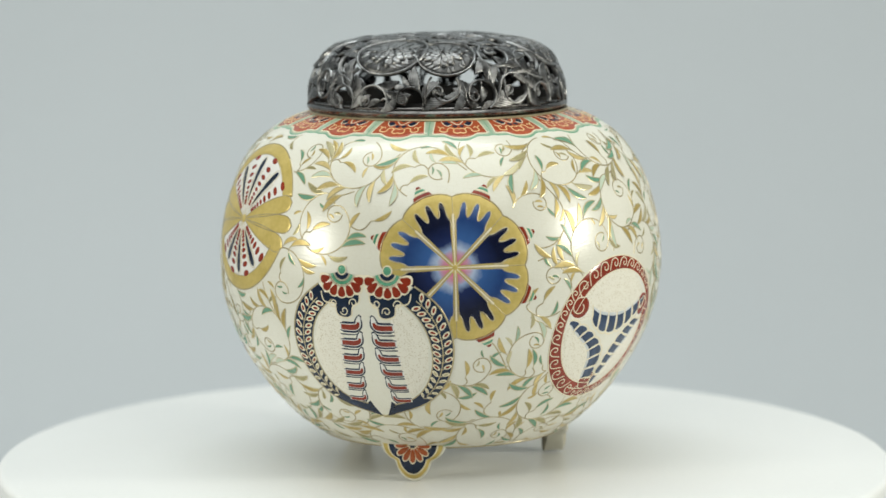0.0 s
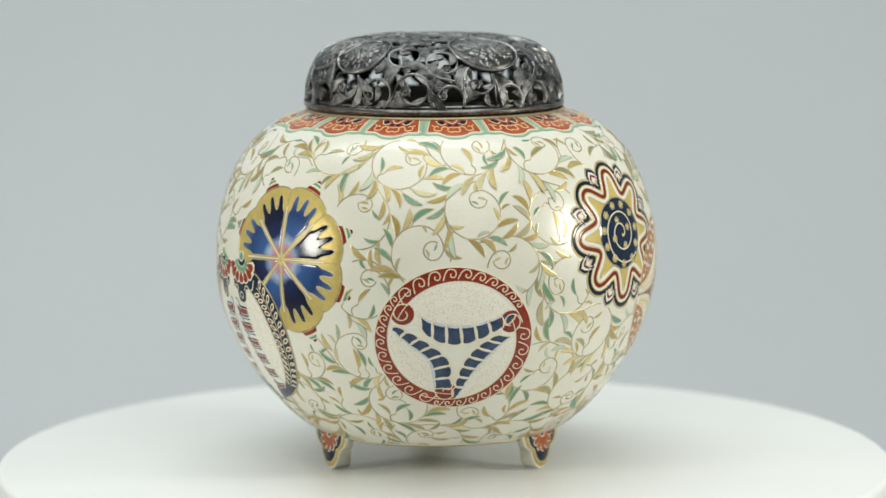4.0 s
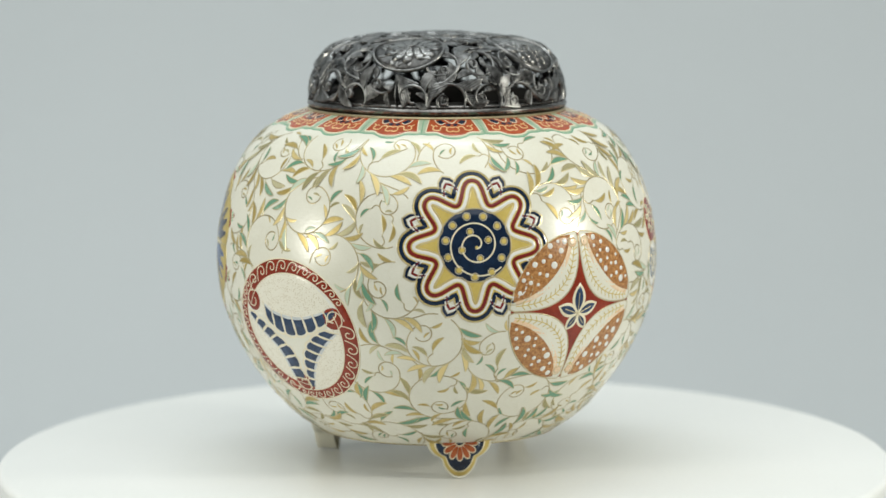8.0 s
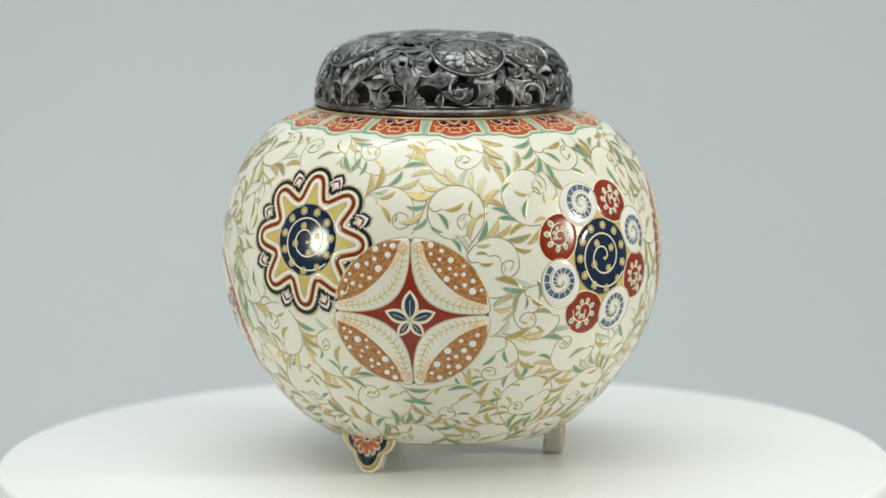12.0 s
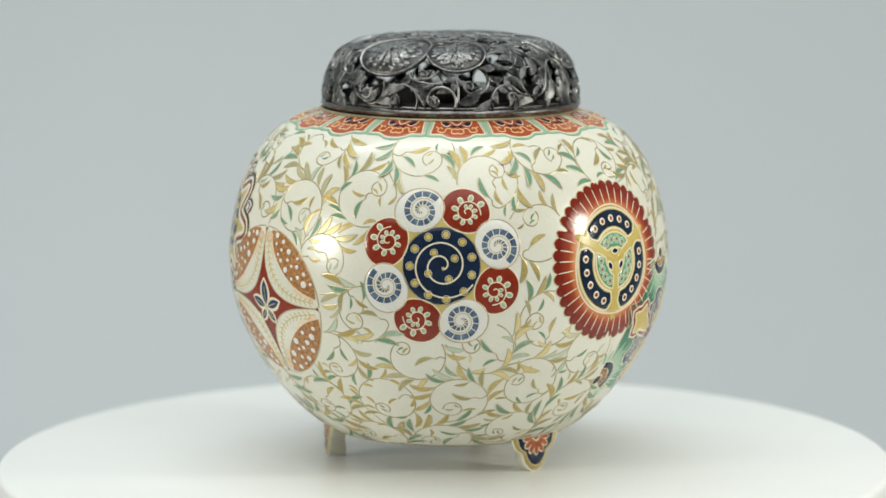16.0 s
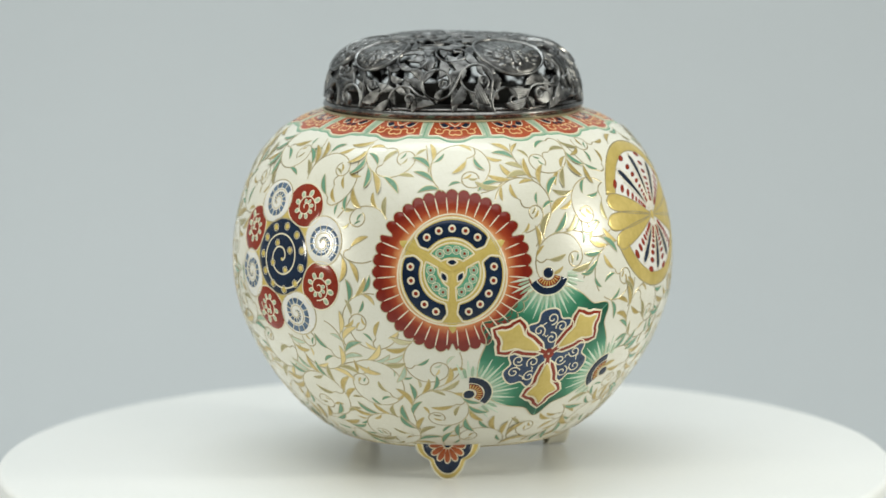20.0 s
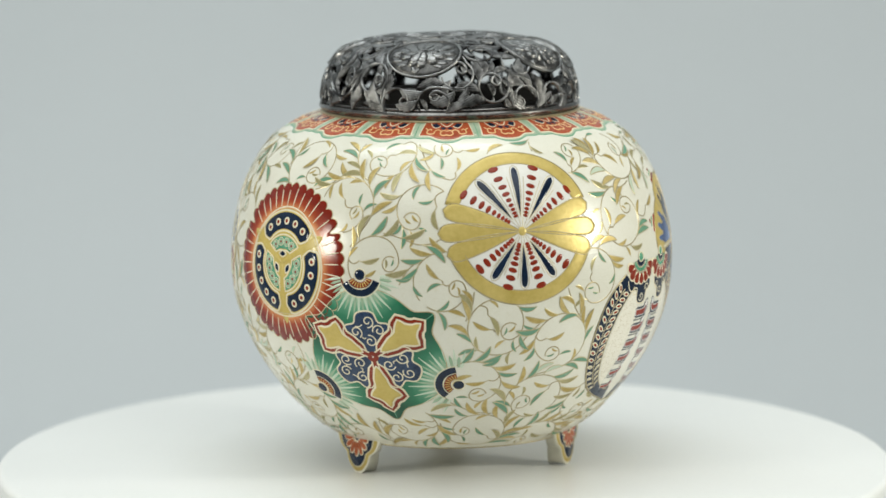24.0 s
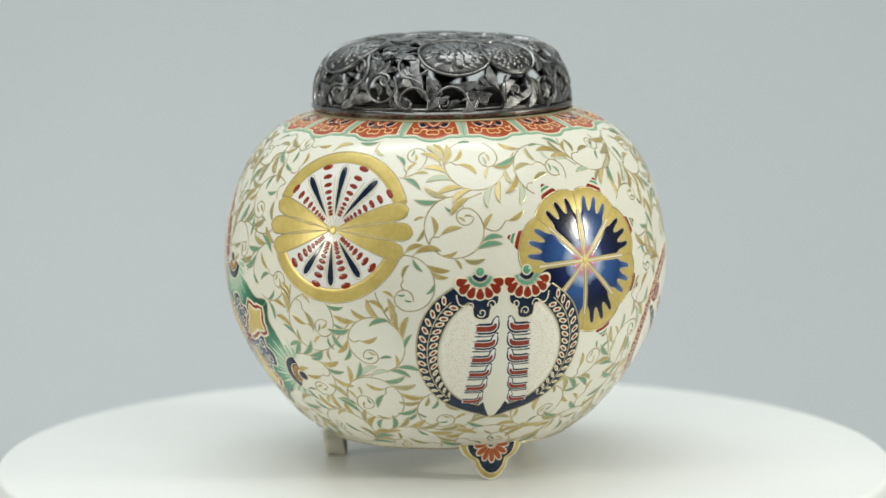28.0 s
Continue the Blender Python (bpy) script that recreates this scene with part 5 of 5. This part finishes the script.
        for node, i in spots:
            h = heading(i)
            if i < lead:
                sides = ((1, 1.0), (-1, 1.0)) if node % 3 == 0 else ((1 if node % 2 else -1, 1.0),)
            else:
                sides = ((-w, 0.95),) if node % 3 else ((-w, 1.0), (w, 0.62))
            for side, k in sides:
                bend = side if self.rng.random() < 0.88 else -side
                for less, tilt in ((1.0, 0), (1.0, 14), (0.84, -6), (0.84, 18), (0.68, 6), (0.56, 20)):
                    if self.set_leaf(patch, path[i], h + side * (31 + tilt + u(-5, 5)), less * k * u(0.92, 1.10), bend):
                        break

    def set_leaf(self, patch, start, chord, small, bend, room=None, loose=False):
        """A leaf whose tip lies at the angle chord from its base; bend: which way it curves."""
        long, heading = self.leaf * small, chord - bend * 29
        at = [patch.world(np.asarray(start) + polar(long * f, heading + bend * 30 * f)) for f in (0.3, 0.62, 0.98)]
        room = (self.room if room is None else room) * self.leaf
        if not all(self.free(q, self.leaf * 0.2) for q in at) or any(self.near(q, room) < room for q in at):
            return False
        if not loose and any(self.near(q, self.leaf * 0.2, True) < self.leaf * 0.05 for q in at[1:]):
            return False
        for f in (0.14, 0.3, 0.5, 0.7, 0.95):
            self.mark(patch.world(np.asarray(start) + polar(long * f, heading + bend * 30 * f)))
        p = patch.world(np.asarray(start))
        self.leaves.append((p, patch.world(np.asarray(start) + polar(long * 0.2, heading)) - p, long, bend))
        return True

    def fill(self, tries, room, small=(0.7, 1.0)):
        """Twigs with one or two leaves into the bare places."""
        dots = np.array(self.dots)
        for _ in range(tries):
            e = math.degrees(math.asin(self.rng.uniform(math.sin(radians(self.e0)), math.sin(radians(self.e1)))))
            p = self.s.at(np.array(self.rng.uniform(-180, 180)), np.array(e))
            if not self.free(p, room) or self.near(p, room * 1.2) < room or self.near(p, room, True) < room * 0.6:
                continue
            dd = np.linalg.norm(dots - p, axis=1)
            j = int(np.argmin(dd))
            q = dots[j]
            if dd[j] > room * 5.0 or dd[j] < room * 0.5:
                continue
            patch = Patch(self.s, math.degrees(math.atan2(p[1], p[0])), e, 1.0)
            b = np.array([np.dot(q - p, patch.u), np.dot(q - p, patch.v)])
            head = math.degrees(math.atan2(-b[1], -b[0]))
            side = self.rng.choice((1, -1))
            twig = np.stack([b * (1 - t) + np.array([-b[1], b[0]]) * 0.30 * side * math.sin(math.pi * t) for t in np.linspace(0, 1, 8)])
            if self.set_leaf(patch, np.zeros(2), head + side * 20, self.rng.uniform(*small), side, 0.17):
                self.stems.append(patch.world(twig))
                self.set_leaf(patch, twig[4], head - side * 50, self.rng.uniform(*small) * 0.85, -side, 0.15)


def leaf_mesh(name, bend, materials, round_r, width=0.23, thick=0.007, teeth=0.0, sink=0.0, steps=9, size=0.0075, stalk=0.0):
    """A curved leaf of unit length on a ball of radius round_r: a line round its edge and a fill."""
    t = np.linspace(0, 1, steps)
    a = np.radians(bend) * t * (1.18 - 0.18 * t)
    x, y = np.cumsum(np.r_[0, np.cos(a[:-1]) / (steps - 1)]), np.cumsum(np.r_[0, np.sin(a[:-1]) / (steps - 1)])
    w = width * np.sin(np.pi * np.clip((t - stalk) / (1 - stalk), 0, 1) ** 0.95) ** 0.9 * (1 + teeth * np.cos(np.arange(steps) * np.pi)) + (0.042 if stalk > 0.1 else 0.012)
    w[-1] = 0.004
    nx, ny = -np.sin(a), np.cos(a)
    lop = 0.07 * w * np.sin(np.pi * t) * (1 if bend < 0 else -1)  # the outer side is the fuller one
    x, y = x + nx * lop, y + ny * lop
    b = Build()
    rows = []
    line = 0.022
    for k, z in (("e", -thick * 0.4 - sink), ("l", thick), ("i", thick * 1.15), ("m", thick * 1.5), ("-i", thick * 1.15), ("-l", thick), ("-e", -thick * 0.4 - sink)):
        s = -1 if k[0] == "-" else 1
        off = {"e": w / 2, "l": np.maximum(w / 2 - 0.012, 0), "i": np.maximum(w / 2 - line - 0.012, 0), "m": 0 * w}[k.strip("-")]
        px, py = x + nx * off * s, y + ny * off * s
        rows.append(np.stack([px, py, z - (px**2 + py**2) / (2 * round_r)], 1) * size)
    b.grid(np.stack(rows, 1), mats=[0, 0, 1, 1, 0, 0])
    return b.done(name, materials)


def leaf_matrix(surface, p, d, long, lift=0.0):
    n = p - np.array([0, 0, surface.middle])
    up = surface.frame_at(p)[2]
    d = d - up * np.dot(d, up)
    d /= np.linalg.norm(d)
    s = np.cross(up, d)
    m = np.eye(4)
    k = long / 0.0075
    m[:3, 0], m[:3, 1], m[:3, 2], m[:3, 3] = d * k, s * k, up * k, p + up * lift
    return m


MEDALLIONS = ((-150.3, 0.0823, 0.0238), (-83.9, 0.0697, 0.0246), (-106.4, 0.0464, 0.0250), (-37.0, 0.0466, 0.0236), (14.0, 0.0756, 0.0230), (42.8, 0.0549, 0.0238), (95.4, 0.0703, 0.0238), (144.0, 0.0690, 0.0244), (170.2, 0.0428, 0.0240))


def vines(vase):
    shut = [(BODY.at(np.array(t), np.array(BODY.elevation(z))), r) for t, z, r in MEDALLIONS]
    s = Scroll(BODY, 11, shut, 0.0190, 0.0080, 0.0086, BODY.elevation(0.0108), BODY.elevation(0.1050))
    s.grow()
    s.fill(9000, 0.0030, (0.75, 0.95))
    s.fill(6000, 0.0026, (0.55, 0.75))
    kinds = [(name, mat) for name, mat in (("gold_leaf", LEAF_GOLD), ("green_leaf", LEAF_GREEN), ("olive_leaf", LEAF_OLIVE))]
    meshes = {}
    for name, mat in kinds:
        for bend in (-72, -48, 48, 72):
            meshes[name, bend] = leaf_mesh(name, bend, [LEAF_LINE, mat], 0.066 / 0.0075, 0.186, 0.004, steps=15, stalk=0.14)
    rng = random.Random(3)
    rest = {name: Build() for name, mat in kinds}
    single = 0
    for p, d, long, bend in s.leaves:
        name = rng.choices(("gold_leaf", "green_leaf", "olive_leaf"), (0.44, 0.36, 0.20))[0]
        me = meshes[name, bend * rng.choice((48, 72))]
        m = leaf_matrix(BODY, p, d, long, 0.00005)
        if single < 300 and 0.035 < p[2] < 0.100:
            ob = part("leaf", me, None, vase)
            ob.matrix_basis = Matrix(m.tolist())
            single += 1
        else:
            b = rest[name]
            k = len(b.verts)
            co = np.empty(len(me.vertices) * 3)
            me.vertices.foreach_get("co", co)
            co = co.reshape(-1, 3) @ m[:3, :3].T + m[:3, 3]
            b.verts += co.tolist()
            for f in me.polygons:
                b.faces.append(tuple(k + i for i in f.vertices))
                b.mats.append(f.material_index)
    for name, mat in kinds:
        tagged(part(name.split("_")[0] + "_foliage", rest[name], [LEAF_LINE, mat], vase), kind="stuff")
    for path in s.stems:
        b = Build()
        w = np.full(len(path), 0.00045)
        strip(b, BODY, path, w, 0.00005)
        part("vine", b, LINE, vase)


def decorate(burner, vase):
    collar(burner, vase)
    for make in (fan_medallion, flower_medallion, shell_pair_medallion, ring_medallion, star_medallion, cowrie_medallion, nautilus_medallion, chrysanthemum_medallion, trefoil_medallion):
        make(burner)
    # gilt line round the foot of the body
    b = Build()
    a = np.linspace(0, 2 * np.pi, 9)
    lathe(b, 0.0377 + 0.00022 * np.cos(a), 0.0102 + 0.00022 * np.sin(a), 160)
    part("base_line", b, LINE, burner)
    # gilt line round the mouth, under the lid
    b = Build()
    lathe(b, 0.0400 + 0.0005 * np.cos(a), 0.1103 + 0.0005 * np.sin(a), 160)
    part("mouth_line", b, LINE, burner)
    vines(vase)


# ---- the pierced silver lid ----
LID_MEDALLIONS = ((-113.0, 0.1300, 0.0112), (-82.5, 0.1292, 0.0090), (-12.0, 0.1302, 0.0110), (64.0, 0.1299, 0.0116), (100.0, 0.1298, 0.0090), (177.5, 0.1300, 0.0114))


def chased():
    """Oxidised silver with leaf veins that run out from the midrib."""
    mat = silver()
    mat.name = "chased_silver"
    t = node(mat, "ShaderNodeTexCoord")
    x = node(mat, "ShaderNodeSeparateXYZ")
    link(mat, t, "Object", x, "Vector")
    side = node(mat, "ShaderNodeMath")
    side.operation = "ABSOLUTE"
    link(mat, x, "Y", side, 0)
    v = node(mat, "ShaderNodeMath")
    v.operation = "SUBTRACT"
    link(mat, x, "X", v, 0)
    link(mat, side, 0, v, 1)
    f = node(mat, "ShaderNodeMath")
    f.operation = "MULTIPLY"
    f.inputs[1].default_value = 8500.0
    link(mat, v, 0, f, 0)
    s = node(mat, "ShaderNodeMath")
    s.operation = "SINE"
    link(mat, f, 0, s, 0)
    add_bump(mat, s, 0, 0.00005, 0.7)
    return mat


def lid_medallion(theta, z, size, seed, parent):
    """A framed disc with a many-petalled flower and leaves in relief."""
    rng = random.Random(seed)
    p = Patch(LID, theta, LID.elevation(z), size)
    b = Build()
    disc(b, p, (0, 0), 0.98, 0.0003, 44, rings=5)
    k = len(b.faces)
    ribbon(b, p, polar(0.97, np.linspace(0, 360, 64, endpoint=False)), 0.085, 0.0008, True, 1, -0.0008)
    heart = np.array([rng.uniform(-0.12, 0.12), rng.uniform(-0.05, 0.15)])

    def leaf(base, tip, width, h, fat):
        """A raised leaf or petal with a dark channel round it."""
        way = (tip - base) * 0.06
        blob(b, p, tear(base - way, tip + way * 1.6, width * 1.24, 14, fat), h - 0.00010, None, 2, 0.0, 0.02, mat=0)
        blob(b, p, tear(base, tip, width, 14, fat), h, None, 3, 0.00008, 0.03, mat=1)

    for j in range(17):
        a = 360 / 17 * j + rng.uniform(-7, 7)
        base = polar(0.60, a)
        leaf(base, base + polar(0.30, a + rng.uniform(-60, 60)), 0.15, 0.00042, 0.5)
    for ring, (count, far, width, h) in enumerate(((12, 0.72, 0.27, 0.0005), (10, 0.56, 0.24, 0.00062), (8, 0.40, 0.20, 0.00074), (6, 0.26, 0.16, 0.00086), (3, 0.14, 0.13, 0.00098))):
        for j in range(count):
            a = 360 / count * (j + 0.5 * ring) + rng.uniform(-6, 6)
            leaf(heart + polar(0.02, a), heart + polar(far * rng.uniform(0.9, 1.1), a), width, h + 0.00004 * (j % 2), 0.72)
    ob = part("flower_medallion", b, [SILVER_GROUND, SILVER_RELIEF], parent)
    ob.matrix_basis = p.matrix


def lid(burner):
    b = Build()
    a = np.linspace(0, 2 * np.pi, 14)
    lathe(b, 0.0393 + 0.0013 * np.cos(a), 0.1122 + 0.0012 * np.sin(a), 160)
    lathe(b, [0.0375, 0.0398, 0.0398, 0.0375, 0.0375], [0.1108, 0.1108, 0.1117, 0.1117, 0.1108], 160)
    top = part("lid", b, SILVER_RIM, burner, "pierced oxidised silver lid with chased flowers and foliage")
    top.matrix_basis = Matrix.Translation((-0.0005, 0, 0))
    b = Build()
    a = np.linspace(0, 2 * np.pi, 10)
    lathe(b, 0.0391 + 0.0006 * np.cos(a), 0.1137 + 0.0006 * np.sin(a), 160)
    part("bead_ring", b, SILVER_RIM, top)
    for i, (t, z, r) in enumerate(LID_MEDALLIONS):
        lid_medallion(t, z, r, i, top)
    shut = [(LID.at(np.array(t), np.array(LID.elevation(z))), r * 0.93) for t, z, r in LID_MEDALLIONS]
    s = Scroll(LID, 4, shut, 0.0108, 0.0042, 0.0086, LID.elevation(0.1135), 88.0, 0.115)
    s.grow(5000)
    s.fill(5000, 0.0024)
    s.fill(8000, 0.0017, (0.5, 0.8))
    vein = chased()
    meshes = [leaf_mesh("silver_leaf", bend, [vein, vein], 1e6, 0.36, 0.030, 0.13, 0.09, 17, stalk=0.06) for bend in (-85, -50, 50, 85)]
    rng = random.Random(8)
    for p, d, long, bend in s.leaves:
        me = meshes[rng.choice((0, 1) if bend < 0 else (2, 3))].copy()
        m = leaf_matrix(LID, p, d, long * 1.08)
        co = np.empty(len(me.vertices) * 3)
        me.vertices.foreach_get("co", co)
        co = co.reshape(-1, 3)
        rise = co[:, 2] * long / 0.0075 + rng.uniform(-0.0001, 0.0001)
        flat = (co * [1, 1, 0]) @ m[:3, :3].T + m[:3, 3]
        laid = LID.snap(flat, rise) - m[:3, 3]
        me.vertices.foreach_set("co", (laid @ np.linalg.inv(m[:3, :3]).T).ravel())
        me.update()
        part("silver_leaf", me, None, top).matrix_basis = Matrix(m.tolist())
    for path in s.stems:
        b = Build()
        strip(b, LID, path, np.linspace(0.0010, 0.0006, len(path)), 0.0004, -0.0007)
        part("silver_vine", b, SILVER, top)


# ---- build ----
def turn_at(t):
    """Degrees by which the turntable has gone round."""
    return 0.6 + 11.667 * t + 1.0098 * (t - 14) ** 2 / 100


sweep()
room()
table = turntable()
burner = new("incense_burner")
tagged(burner, "ivory ceramic incense burner with enamel shell medallions and silver lid", "incense burner")
vase = body(burner)
for theta in (-101.0, 15.0, 141.5):
    foot(burner, theta)
decorate(burner, vase)
lid(burner)


def motions():
    lean = Vector((-0.0085, 0.0051, 1.0)).normalized()
    tilt = Vector((0, 0, 1)).rotation_difference(lean).to_matrix().to_4x4()
    stand = Matrix.Translation((-0.00051, -0.00284, 0.0001)) @ tilt
    times = [float(t) for t in range(29)]
    walk(table, [(t, pose(0, 0, 0, 0, 0, -turn_at(t))) for t in times])
    walk(burner, [(t, pose(0, 0, 0, 0, 0, -turn_at(t)) @ stand) for t in times])


motions()
